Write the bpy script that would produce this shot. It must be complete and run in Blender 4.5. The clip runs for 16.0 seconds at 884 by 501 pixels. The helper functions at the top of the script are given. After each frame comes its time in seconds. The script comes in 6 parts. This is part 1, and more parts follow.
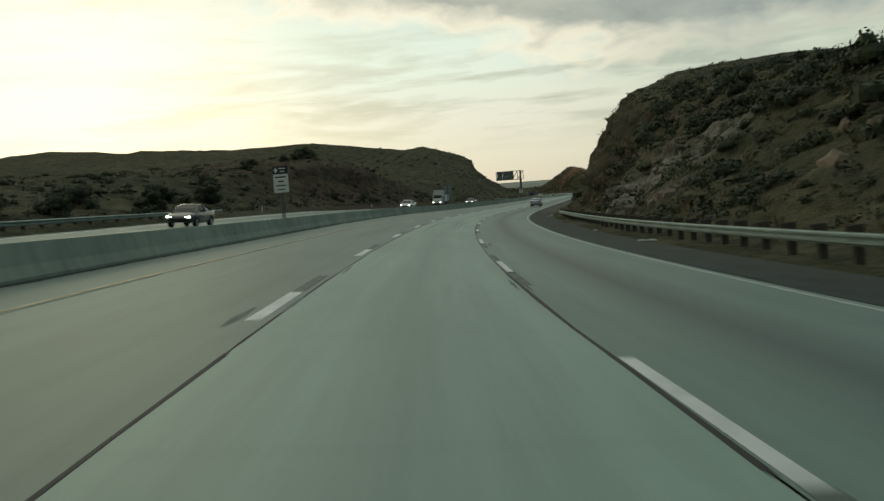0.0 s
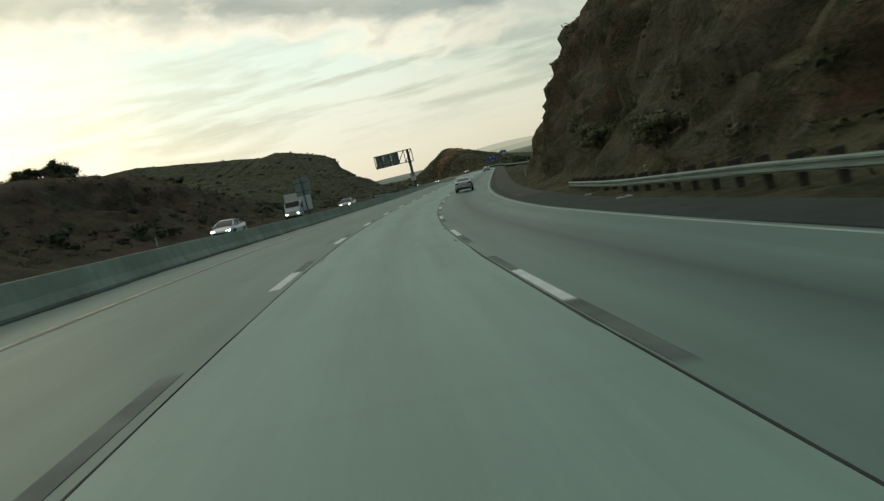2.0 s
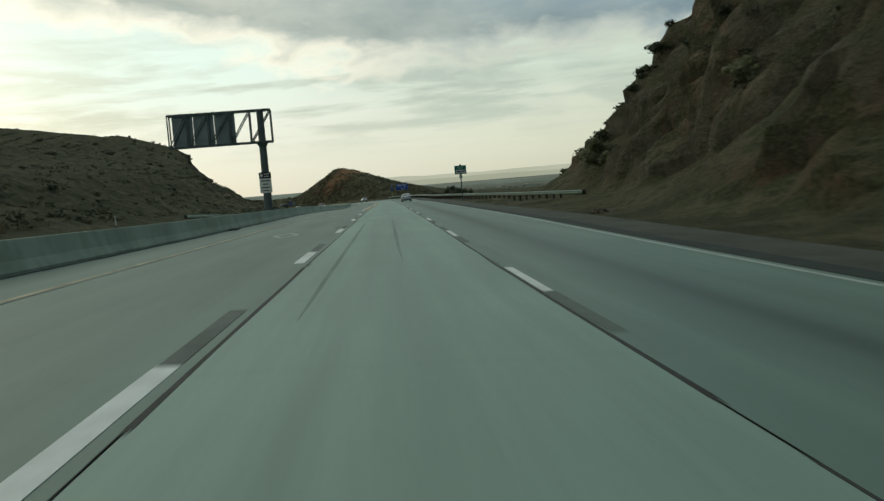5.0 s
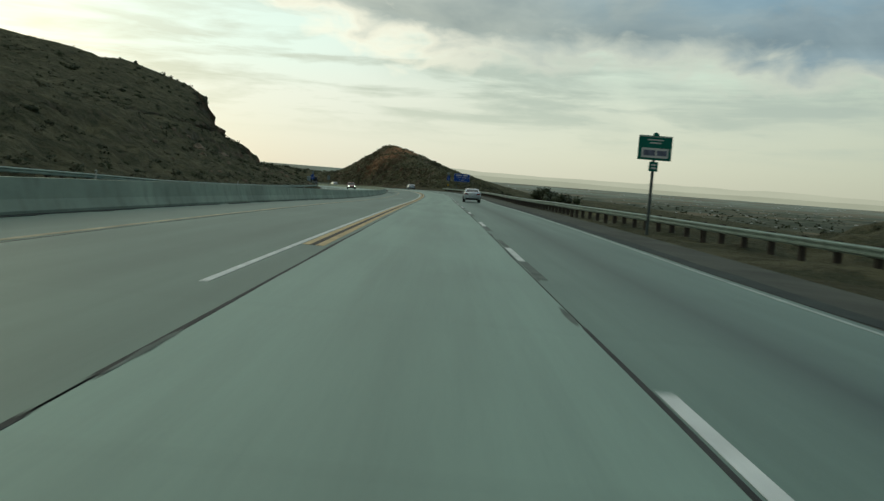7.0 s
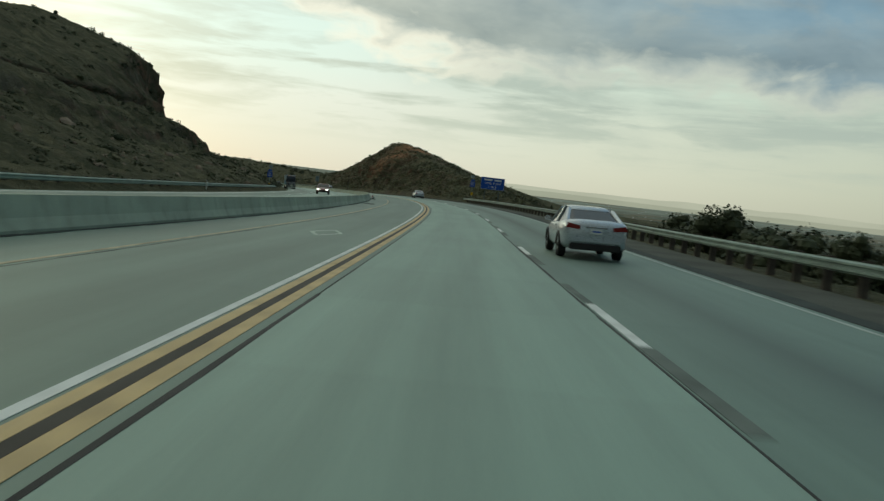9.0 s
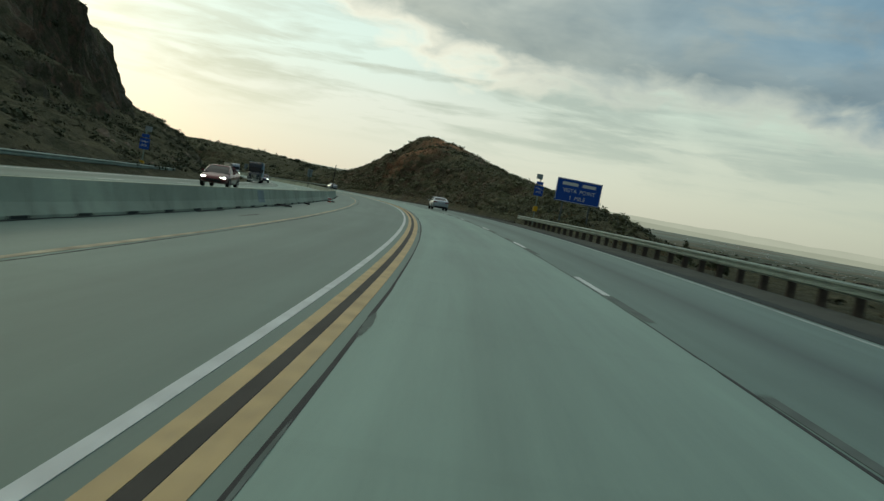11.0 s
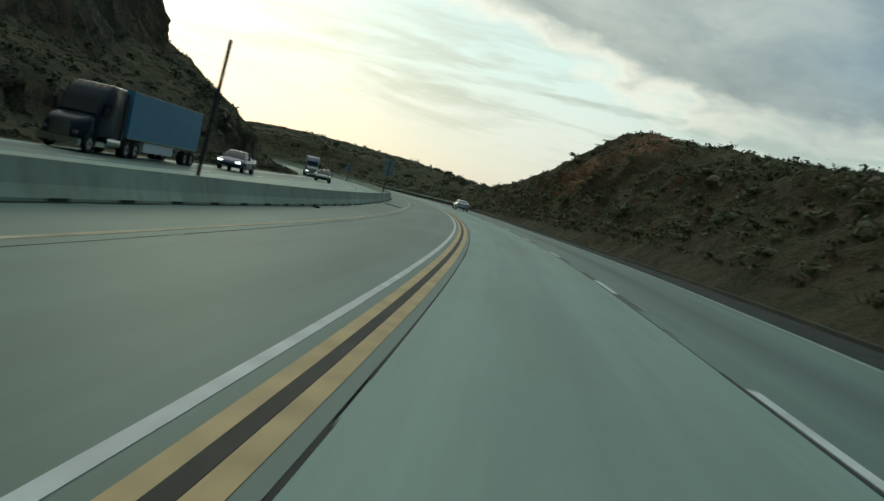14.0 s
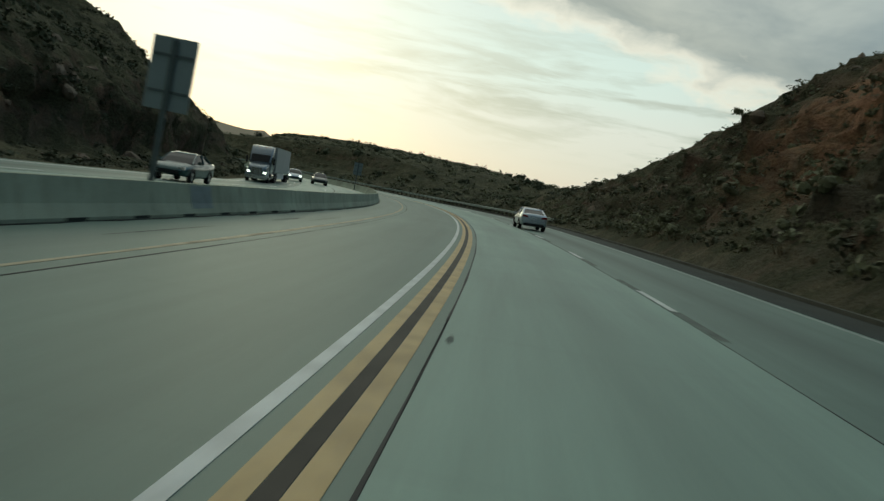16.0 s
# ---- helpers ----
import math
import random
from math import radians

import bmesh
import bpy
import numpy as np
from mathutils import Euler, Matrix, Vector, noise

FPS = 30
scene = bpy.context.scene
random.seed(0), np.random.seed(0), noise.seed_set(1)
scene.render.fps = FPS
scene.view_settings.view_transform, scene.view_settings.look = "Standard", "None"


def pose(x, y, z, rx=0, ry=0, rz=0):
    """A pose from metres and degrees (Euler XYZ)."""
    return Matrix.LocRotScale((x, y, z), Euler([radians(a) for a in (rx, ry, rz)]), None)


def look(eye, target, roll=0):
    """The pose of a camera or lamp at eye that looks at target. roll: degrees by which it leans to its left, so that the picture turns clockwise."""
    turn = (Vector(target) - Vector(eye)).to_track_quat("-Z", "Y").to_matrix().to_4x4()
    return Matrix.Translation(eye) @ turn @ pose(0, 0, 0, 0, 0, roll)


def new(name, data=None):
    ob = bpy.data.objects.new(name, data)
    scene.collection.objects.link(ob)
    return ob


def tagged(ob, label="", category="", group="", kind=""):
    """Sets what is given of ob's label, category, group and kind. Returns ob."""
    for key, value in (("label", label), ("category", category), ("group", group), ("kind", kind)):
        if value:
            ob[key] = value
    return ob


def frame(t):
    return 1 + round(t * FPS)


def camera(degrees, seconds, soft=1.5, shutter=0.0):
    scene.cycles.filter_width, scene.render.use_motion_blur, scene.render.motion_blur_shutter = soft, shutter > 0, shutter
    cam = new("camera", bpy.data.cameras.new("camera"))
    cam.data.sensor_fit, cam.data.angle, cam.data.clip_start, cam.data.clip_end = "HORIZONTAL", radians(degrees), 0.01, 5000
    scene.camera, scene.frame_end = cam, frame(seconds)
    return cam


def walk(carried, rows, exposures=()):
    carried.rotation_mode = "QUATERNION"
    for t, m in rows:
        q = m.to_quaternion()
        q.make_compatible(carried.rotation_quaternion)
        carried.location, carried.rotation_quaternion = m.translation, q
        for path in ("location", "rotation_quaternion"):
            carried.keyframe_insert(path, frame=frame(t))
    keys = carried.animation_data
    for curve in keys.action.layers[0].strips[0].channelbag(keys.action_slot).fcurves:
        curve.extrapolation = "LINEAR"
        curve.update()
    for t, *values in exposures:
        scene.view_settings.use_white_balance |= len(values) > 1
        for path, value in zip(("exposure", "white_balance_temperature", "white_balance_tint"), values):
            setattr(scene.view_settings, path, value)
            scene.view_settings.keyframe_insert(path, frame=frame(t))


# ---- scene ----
cam = camera(55.1, 16.0, soft=1.4, shutter=0.22)
walk(cam, [
    (0.0, pose(2.63, -27.71, 1.66, 86.30, 4.01, 0.49)),
    (0.5, pose(2.10, -10.72, 1.38, 85.75, 7.68, -1.91)),
    (1.0, pose(2.08, 6.76, 1.15, 85.11, 10.44, -4.35)),
    (1.5, pose(2.46, 23.91, 0.97, 84.80, 12.58, -6.46)),
    (2.0, pose(3.28, 40.38, 0.82, 84.86, 13.59, -8.56)),
    (2.5, pose(4.58, 56.17, 0.64, 84.83, 13.09, -10.09)),
    (3.0, pose(6.06, 71.44, 0.46, 84.91, 11.30, -11.23)),
    (3.5, pose(8.04, 87.56, 0.30, 85.11, 9.66, -12.72)),
    (4.0, pose(10.55, 104.50, 0.18, 85.41, 8.15, -14.38)),
    (4.5, pose(13.56, 121.80, 0.11, 85.73, 6.56, -15.72)),
    (5.0, pose(16.97, 138.97, 0.08, 85.97, 4.67, -16.29)),
    (5.5, pose(20.58, 155.54, 0.08, 86.02, 2.28, -15.68)),
    (6.0, pose(24.26, 171.54, 0.11, 85.90, -0.62, -13.99)),
    (6.5, pose(28.02, 188.19, 0.13, 85.66, -3.02, -13.40)),
    (7.0, pose(31.79, 204.63, 0.14, 85.62, -4.47, -12.61)),
    (7.5, pose(35.41, 220.90, 0.13, 85.50, -5.87, -11.96)),
    (8.0, pose(38.93, 237.23, 0.11, 85.43, -6.47, -11.96)),
    (8.5, pose(42.39, 253.53, 0.05, 85.63, -6.73, -11.72)),
    (9.0, pose(45.82, 269.81, -0.04, 86.11, -6.65, -11.44)),
    (9.5, pose(49.23, 286.05, -0.15, 86.63, -6.64, -11.17)),
    (10.0, pose(52.65, 302.29, -0.19, 86.97, -7.09, -10.83)),
    (10.5, pose(55.98, 318.54, -0.19, 86.91, -8.41, -10.10)),
    (11.0, pose(59.05, 334.85, -0.16, 86.44, -10.59, -8.88)),
    (11.5, pose(61.83, 351.14, -0.15, 86.03, -12.12, -7.35)),
    (12.0, pose(64.21, 367.34, -0.15, 86.24, -13.44, -5.29)),
    (12.5, pose(66.17, 383.57, -0.17, 86.00, -14.53, -2.45)),
    (13.0, pose(67.63, 399.83, -0.24, 85.59, -16.38, 0.04)),
    (13.5, pose(68.65, 416.03, -0.35, 85.19, -17.09, 2.03)),
    (14.0, pose(69.24, 431.94, -0.50, 85.65, -15.08, 3.65)),
    (14.5, pose(69.46, 447.78, -0.66, 85.89, -14.58, 5.86)),
    (15.0, pose(69.26, 463.55, -0.84, 85.79, -14.43, 7.80)),
    (15.5, pose(68.64, 479.46, -1.03, 85.81, -12.30, 8.05)),
    (16.0, pose(67.70, 495.56, -1.23, 85.38, -11.71, 9.15)),
], [(0.0, -0.08, 6850, -17), (3.2, 0.08, 6550, -17), (5.5, 0.06, 6400, -19), (8.0, 0.03, 6400, -20), (11.5, -0.05, 6250, -20), (14.0, -0.05, 6050, -20), (16.0, -0.18, 6250, -19)])

# ---------------------------------------------------------------- sky and sun
SUN_AZ, SUN_EL = radians(-24), radians(9)
SUN_DIR = Vector((math.sin(SUN_AZ) * math.cos(SUN_EL), math.cos(SUN_AZ) * math.cos(SUN_EL), math.sin(SUN_EL)))


class Tree:
    """Short-hand for building node trees."""

    def __init__(self, tree):
        self.t = tree
        tree.nodes.clear()

    def n(self, kind, **put):
        node = self.t.nodes.new(kind)
        for key, value in put.items():
            if key == "op":
                node.operation = value
            elif key == "blend":
                node.blend_type = value
            elif key == "data":
                node.data_type = value
            else:
                sock = node.inputs[int(key[1:])] if key[0] == "i" and key[1:].isdigit() else node.inputs[key.replace("_", " ")]
                if isinstance(value, bpy.types.NodeSocket):
                    self.t.links.new(value, sock)
                else:
                    sock.default_value = value
        return node

    def math(self, op, a, b=0.0, clamp=False):
        node = self.n("ShaderNodeMath", op=op, i0=a, i1=b)
        node.use_clamp = clamp
        return node.outputs[0]

    def mix(self, fac, a, b, blend="MIX"):
        node = self.n("ShaderNodeMix", data="RGBA")
        node.blend_type = blend
        for sock, value in ((node.inputs[0], fac), (node.inputs[6], a), (node.inputs[7], b)):
            if isinstance(value, bpy.types.NodeSocket):
                self.t.links.new(value, sock)
            else:
                sock.default_value = value if not isinstance(value, tuple) or len(value) == 4 else (*value, 1)
        return node.outputs[2]

    def ramp(self, fac, *stops):
        node = self.n("ShaderNodeValToRGB", i0=fac)
        r = node.color_ramp
        while len(r.elements) < len(stops):
            r.elements.new(0.5)
        for e, (p, c) in zip(r.elements, stops):
            e.position = p
            e.color = (c, c, c, 1) if isinstance(c, (int, float)) else (*c, 1)
        return node.outputs[0]

    def noise(self, vec, scale, detail=3.0, rough=0.55, dist=0.0):
        node = self.n("ShaderNodeTexNoise", Scale=scale, Detail=detail, Roughness=rough, Distortion=dist)
        self.t.links.new(vec, node.inputs["Vector"])
        return node.outputs[0]

    def link(self, a, b):
        self.t.links.new(a, b)


world = bpy.data.worlds.new("evening_sky")
scene.world = world
world.use_nodes = True
w = Tree(world.node_tree)
co = w.n("ShaderNodeTexCoord").outputs["Generated"]
sep = w.n("ShaderNodeSeparateXYZ", i0=co)
el = w.math("MULTIPLY", w.math("ARCSINE", sep.outputs[2]), 57.3)
el = w.math("MAXIMUM", el, 0.0)
az = w.math("MULTIPLY", w.math("ARCTAN2", sep.outputs[0], sep.outputs[1]), 57.3)


def streaks(kx, ky, off, detail, bend, rough=0.58):
    """Noise drawn out along the horizon: kx and ky features for each degree across and up."""
    slant = w.math("SUBTRACT", w.math("MULTIPLY", el, ky), w.math("MULTIPLY", az, 0.02 * ky))
    v = w.n("ShaderNodeCombineXYZ", i0=w.math("ADD", w.math("MULTIPLY", az, kx), off), i1=slant).outputs[0]
    return w.math("SUBTRACT", w.noise(v, 1.0, detail, rough, bend), 0.5)


def over_az(*stops):
    """A value that follows the azimuth from -45 to 45 degrees."""
    return w.ramp(w.math("DIVIDE", w.math("ADD", azc, 45.0), 90.0), *(((a + 45.0) / 90.0, v) for a, v in stops))


def over_el(*stops):
    """A value or colour that follows the elevation from 0 to 40 degrees."""
    return w.ramp(w.math("DIVIDE", el, 40.0), *((e / 40.0, v) for e, v in stops))


azc = w.math("MINIMUM", w.math("MAXIMUM", az, -45.0), 45.0)
n_big, n_mid, n_puff = streaks(0.07, 0.17, 3.0, 5.0, 0.5), streaks(0.16, 0.42, 9.0, 5.0, 0.4), streaks(0.36, 0.62, 31.0, 4.0, 0.5, 0.5)
n_soft = streaks(0.13, 0.22, 71.0, 4.0, 0.5)
n_thin, n_wisp = streaks(0.085, 0.62, 24.0, 5.0, 0.45), streaks(0.20, 1.25, 57.0, 5.0, 0.35)
# lower edge of the grey cloud deck: high over the bright west, low to the north-east
edge = w.math("MULTIPLY", over_az((-45, 0.78), (-20, 0.72), (-9, 0.655), (0, 0.575), (8, 0.485), (14, 0.44), (30, 0.445), (45, 0.43)), 20.0)
above = w.math("SUBTRACT", el, edge)
deck = w.math("ADD", w.math("MULTIPLY", above, 0.19), w.math("ADD", w.math("MULTIPLY", n_big, 0.9), w.math("MULTIPLY", n_mid, 0.6)))
deck = w.math("ADD", w.math("ADD", deck, w.math("MULTIPLY", n_puff, 0.8)), 0.30, clamp=True)
warm = w.math("MULTIPLY", over_az((-45, 1.0), (-22, 0.95), (0, 0.42), (20, 0.1), (45, 0.0)), w.ramp(w.math("MULTIPLY", w.math("ADD", sep.outputs[1], 1.0), 0.5), (0.35, 0.1), (0.8, 1.0)))
clear = over_el((0, (0.55, 0.50, 0.485)), (2.4, (0.63, 0.58, 0.56)), (5.6, (0.69, 0.65, 0.635)), (9.5, (0.66, 0.71, 0.71)), (20, (0.30, 0.42, 0.50)), (40, (0.12, 0.19, 0.28)))
clear = w.mix(w.math("MULTIPLY", warm, 0.75), clear, over_el((0, (0.70, 0.59, 0.575)), (4.8, (0.80, 0.715, 0.73)), (12, (0.86, 0.82, 0.85)), (40, (0.5, 0.55, 0.55))))
clear = w.mix(1.0, clear, over_az((6, (1.0, 1.0, 1.0)), (22, (0.93, 0.93, 0.88)), (42, (0.74, 0.76, 0.70))), "MULTIPLY")
# a window of pale clear air below the puffed edge of the deck
teal = w.math("MULTIPLY", over_az((-16, 0.0), (-7, 1.0), (2, 1.0), (9, 0.0)), over_el((5.5, 0.0), (8.0, 1.0), (10.5, 1.0), (13, 0.0)))
clear = w.mix(w.math("MULTIPLY", teal, 0.45), clear, (0.69, 0.755, 0.755))
# thin drawn-out bars of cloud
band = over_el((2.5, 0.0), (4.5, 0.75), (6.8, 1.0), (9.0, 0.6), (12, 0.35))
thin = w.math("MULTIPLY", w.ramp(w.math("ADD", w.math("ADD", n_thin, w.math("MULTIPLY", n_wisp, 0.45)), 0.5), (0.45, 0.0), (0.62, 0.9)), band)
thin_col = w.mix(warm, (0.42, 0.425, 0.41), (0.57, 0.515, 0.475))
low = w.mix(thin, clear, thin_col)
# a veil of soft grey bars under the deck to the north-east
veil = w.math("MULTIPLY", w.math("MULTIPLY", over_az((4, 0.0), (16, 0.8), (34, 1.0)), over_el((3.2, 0.0), (6.0, 0.7), (8.5, 0.9))), w.ramp(w.math("ADD", w.math("ADD", n_thin, w.math("MULTIPLY", n_mid, 0.6)), 0.5), (0.30, 0.15), (0.60, 0.85)))
low = w.mix(veil, low, (0.37, 0.385, 0.385))
toward = w.n("ShaderNodeVectorMath", op="DOT_PRODUCT", i0=co, i1=tuple(SUN_DIR)).outputs["Value"]
low = w.mix(w.math("MULTIPLY", w.math("POWER", w.math("MAXIMUM", toward, 0.0), 60.0), 0.5), low, (1.08, 0.99, 0.97))
puffed = over_az((-20, 0.35), (-9, 1.0), (9, 1.0), (18, 0.15))
rim = w.mix(puffed, w.mix(warm, (0.47, 0.455, 0.445), (0.80, 0.71, 0.68)), w.mix(warm, (0.86, 0.735, 0.655), (0.95, 0.83, 0.79)))
grey = w.mix(warm, over_az((-10, (0.42, 0.40, 0.405)), (16, (0.27, 0.285, 0.32)), (34, (0.195, 0.235, 0.31))), (0.51, 0.485, 0.475))
grey = w.mix(1.0, grey, w.ramp(w.math("ADD", w.math("ADD", w.math("ADD", n_soft, w.math("MULTIPLY", n_mid, 0.35)), w.math("MULTIPLY", n_wisp, 0.2)), 0.5), (0.3, (0.82, 0.84, 0.86)), (0.7, (1.26, 1.22, 1.16))), "MULTIPLY")
grey = w.mix(1.0, grey, w.ramp(w.math("DIVIDE", above, 10.0), (0.05, 1.12), (0.16, 0.9), (0.4, 1.05), (0.8, 1.12)), "MULTIPLY")
# blue gaps high to the north-east
gap = w.math("MULTIPLY", w.math("MULTIPLY", over_az((14, 0.0), (30, 1.0)), over_el((10.2, 0.0), (13.0, 1.0))), w.ramp(w.math("ADD", n_mid, w.math("ADD", w.math("MULTIPLY", n_big, 0.8), 0.5)), (0.40, 1.0), (0.58, 0.0)))
grey = w.mix(w.math("MULTIPLY", gap, 0.45), grey, (0.17, 0.275, 0.42))
sky_col = w.mix(w.ramp(deck, (0.0, 0.0), (0.30, 1.0)), low, w.mix(w.ramp(deck, (0.20, 0.0), (0.62, 1.0)), rim, grey))
shade = w.ramp(w.math("DIVIDE", el, 90.0), (0.26, 1.0), (0.75, 2.2))
sky_col = w.mix(1.0, sky_col, shade, "MULTIPLY")
behind = w.ramp(w.math("MULTIPLY", w.math("ADD", sep.outputs[1], 1.0), 0.5), (0.0, 0.42), (0.5, 0.56), (0.8, 1.0))
sky_col = w.mix(1.0, sky_col, behind, "MULTIPLY")
sky_col = w.mix(1.0, sky_col, (1.16, 1.08, 1.11), "MULTIPLY")
nish = w.n("ShaderNodeTexSky")
nish.sky_type = "NISHITA"
nish.sun_disc = False
nish.sun_elevation, nish.sun_rotation = SUN_EL, SUN_AZ
b1 = w.n("ShaderNodeBackground", Color=sky_col, Strength=1.0)
b2 = w.n("ShaderNodeBackground", Color=nish.outputs[0], Strength=0.012)
out = w.n("ShaderNodeOutputWorld")
w.link(w.n("ShaderNodeAddShader", i0=b1.outputs[0], i1=b2.outputs[0]).outputs[0], out.inputs[0])

sun = new("sun", bpy.data.lights.new("sun", "SUN"))
sun.data.energy, sun.data.angle, sun.data.color = 0.22, radians(20), (1.0, 0.86, 0.68)
sun.matrix_world = look(SUN_DIR * 50, (0, 0, 0))

# ---------------------------------------------------------------- materials
def material(name, color, rough=0.8, metal=0.0, vary=0.25, scale=3.0, fine=40.0, bump=0.3, second=None, spec=0.3, coat=0.0, depth=0.02):
    """A surface with two scales of tone and a fine relief."""
    m = bpy.data.materials.new(name)
    m.use_nodes = True
    t = Tree(m.node_tree)
    pos = t.n("ShaderNodeTexCoord").outputs["Object"]
    a, b = t.noise(pos, scale, 4.0), t.noise(pos, fine, 3.0)
    lo = tuple(c * (1 - vary) for c in color)
    hi = second or tuple(min(1, c * (1 + vary)) for c in color)
    tone = t.mix(t.ramp(a, (0.32, 0.0), (0.68, 1.0)), lo, hi)
    tone = t.mix(0.3, tone, t.ramp(b, (0.25, 0.35), (0.75, 1.0)), "MULTIPLY")
    info = t.n("ShaderNodeObjectInfo").outputs["Random"]
    tone = t.mix(1.0, tone, t.ramp(info, (0.0, 0.9), (1.0, 1.0)), "MULTIPLY")
    p = t.n("ShaderNodeBsdfPrincipled", Base_Color=tone, Metallic=metal)
    t.link(t.ramp(b, (0.2, max(0.0, rough - 0.12)), (0.8, min(1.0, rough + 0.12))), p.inputs["Roughness"])
    p.inputs["Specular IOR Level"].default_value = spec
    p.inputs["Coat Weight"].default_value = coat
    if bump:
        bn = t.n("ShaderNodeBump", Strength=bump, Distance=depth, Height=b)
        t.link(bn.outputs[0], p.inputs["Normal"])
    t.link(p.outputs[0], t.n("ShaderNodeOutputMaterial").inputs[0])
    return m


def glowing(name, color, strength):
    m = bpy.data.materials.new(name)
    m.use_nodes = True
    t = Tree(m.node_tree)
    p = t.n("ShaderNodeBsdfPrincipled", Base_Color=(*color, 1), Emission_Color=(*color, 1), Emission_Strength=strength, Roughness=0.3)
    t.link(p.outputs[0], t.n("ShaderNodeOutputMaterial").inputs[0])
    return m


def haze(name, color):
    """Distance lost in bright evening air: the haze is painted in as a glowing colour."""
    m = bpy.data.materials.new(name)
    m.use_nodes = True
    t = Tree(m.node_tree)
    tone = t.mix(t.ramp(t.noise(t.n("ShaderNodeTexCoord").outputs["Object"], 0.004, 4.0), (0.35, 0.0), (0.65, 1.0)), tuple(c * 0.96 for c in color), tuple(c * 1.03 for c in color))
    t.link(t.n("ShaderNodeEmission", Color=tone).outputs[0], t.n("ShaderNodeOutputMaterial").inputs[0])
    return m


def lane_concrete(name, base, track):
    """Worn concrete: UV is (metres across, metres along) the carriageway."""
    m = bpy.data.materials.new(name)
    m.use_nodes = True
    t = Tree(m.node_tree)
    uv = t.n("ShaderNodeUVMap").outputs[0]
    s = t.n("ShaderNodeSeparateXYZ", i0=uv)
    across, along = s.outputs[0], s.outputs[1]
    long_uv = t.n("ShaderNodeCombineXYZ", i0=t.math("MULTIPLY", across, 1.3), i1=t.math("MULTIPLY", along, 0.045)).outputs[0]
    streak = t.noise(long_uv, 1.0, 5.0, 0.6)
    blotch = t.noise(t.n("ShaderNodeCombineXYZ", i0=across, i1=t.math("MULTIPLY", along, 0.3)).outputs[0], 0.35, 4.0, 0.6)
    grain = t.noise(uv, 22.0, 4.0, 0.7)
    # slab to slab tone: panels 4.6 m long
    slab = t.n("ShaderNodeTexWhiteNoise", i0=t.n("ShaderNodeCombineXYZ", i0=t.math("FLOOR", t.math("DIVIDE", across, 3.66)), i1=t.math("FLOOR", t.math("DIVIDE", along, 4.6))).outputs[0]).outputs["Value"]
    tone = t.mix(t.ramp(streak, (0.3, 0.0), (0.7, 1.0)), tuple(c * 0.80 for c in base), tuple(c * 1.10 for c in base))
    tone = t.mix(1.0, tone, t.ramp(blotch, (0.3, 0.84), (0.7, 1.0)), "MULTIPLY")
    tone = t.mix(1.0, tone, t.ramp(slab, (0.0, 0.95), (1.0, 1.0)), "MULTIPLY")
    tone = t.mix(0.25, tone, t.ramp(grain, (0.3, 0.5), (0.7, 1.0)), "MULTIPLY")
    # dark drip line down the middle of each lane, two paler wheel paths
    inlane = t.math("SUBTRACT", t.math("FRACT", t.math("DIVIDE", across, 3.66)), 0.5)
    drip = t.math("POWER", t.math("MAXIMUM", t.math("SUBTRACT", 1.0, t.math("MULTIPLY", t.math("ABSOLUTE", inlane), 3.2)), 0.0), 1.5)
    drip = t.math("MULTIPLY", drip, t.ramp(t.noise(long_uv, 0.5, 3.0), (0.3, 0.4), (0.7, 1.0)))
    tone = t.mix(t.math("MULTIPLY", drip, track, clamp=True), tone, tuple(c * 0.38 for c in base))
    # transverse joints, sawn every 4.6 m
    saw = t.math("ABSOLUTE", t.math("SUBTRACT", t.math("FRACT", t.math("DIVIDE", along, 4.6)), 0.5))
    tone = t.mix(t.ramp(saw, (0.4965, 0.0), (0.4985, 0.5)), tone, tuple(c * 0.3 for c in base))
    p = t.n("ShaderNodeBsdfPrincipled", Base_Color=tone, Roughness=0.6)
    p.inputs["Specular IOR Level"].default_value = 0.5
    bn = t.n("ShaderNodeBump", Strength=0.25, Distance=0.01, Height=grain)
    t.link(bn.outputs[0], p.inputs["Normal"])
    t.link(p.outputs[0], t.n("ShaderNodeOutputMaterial").inputs[0])
    return m


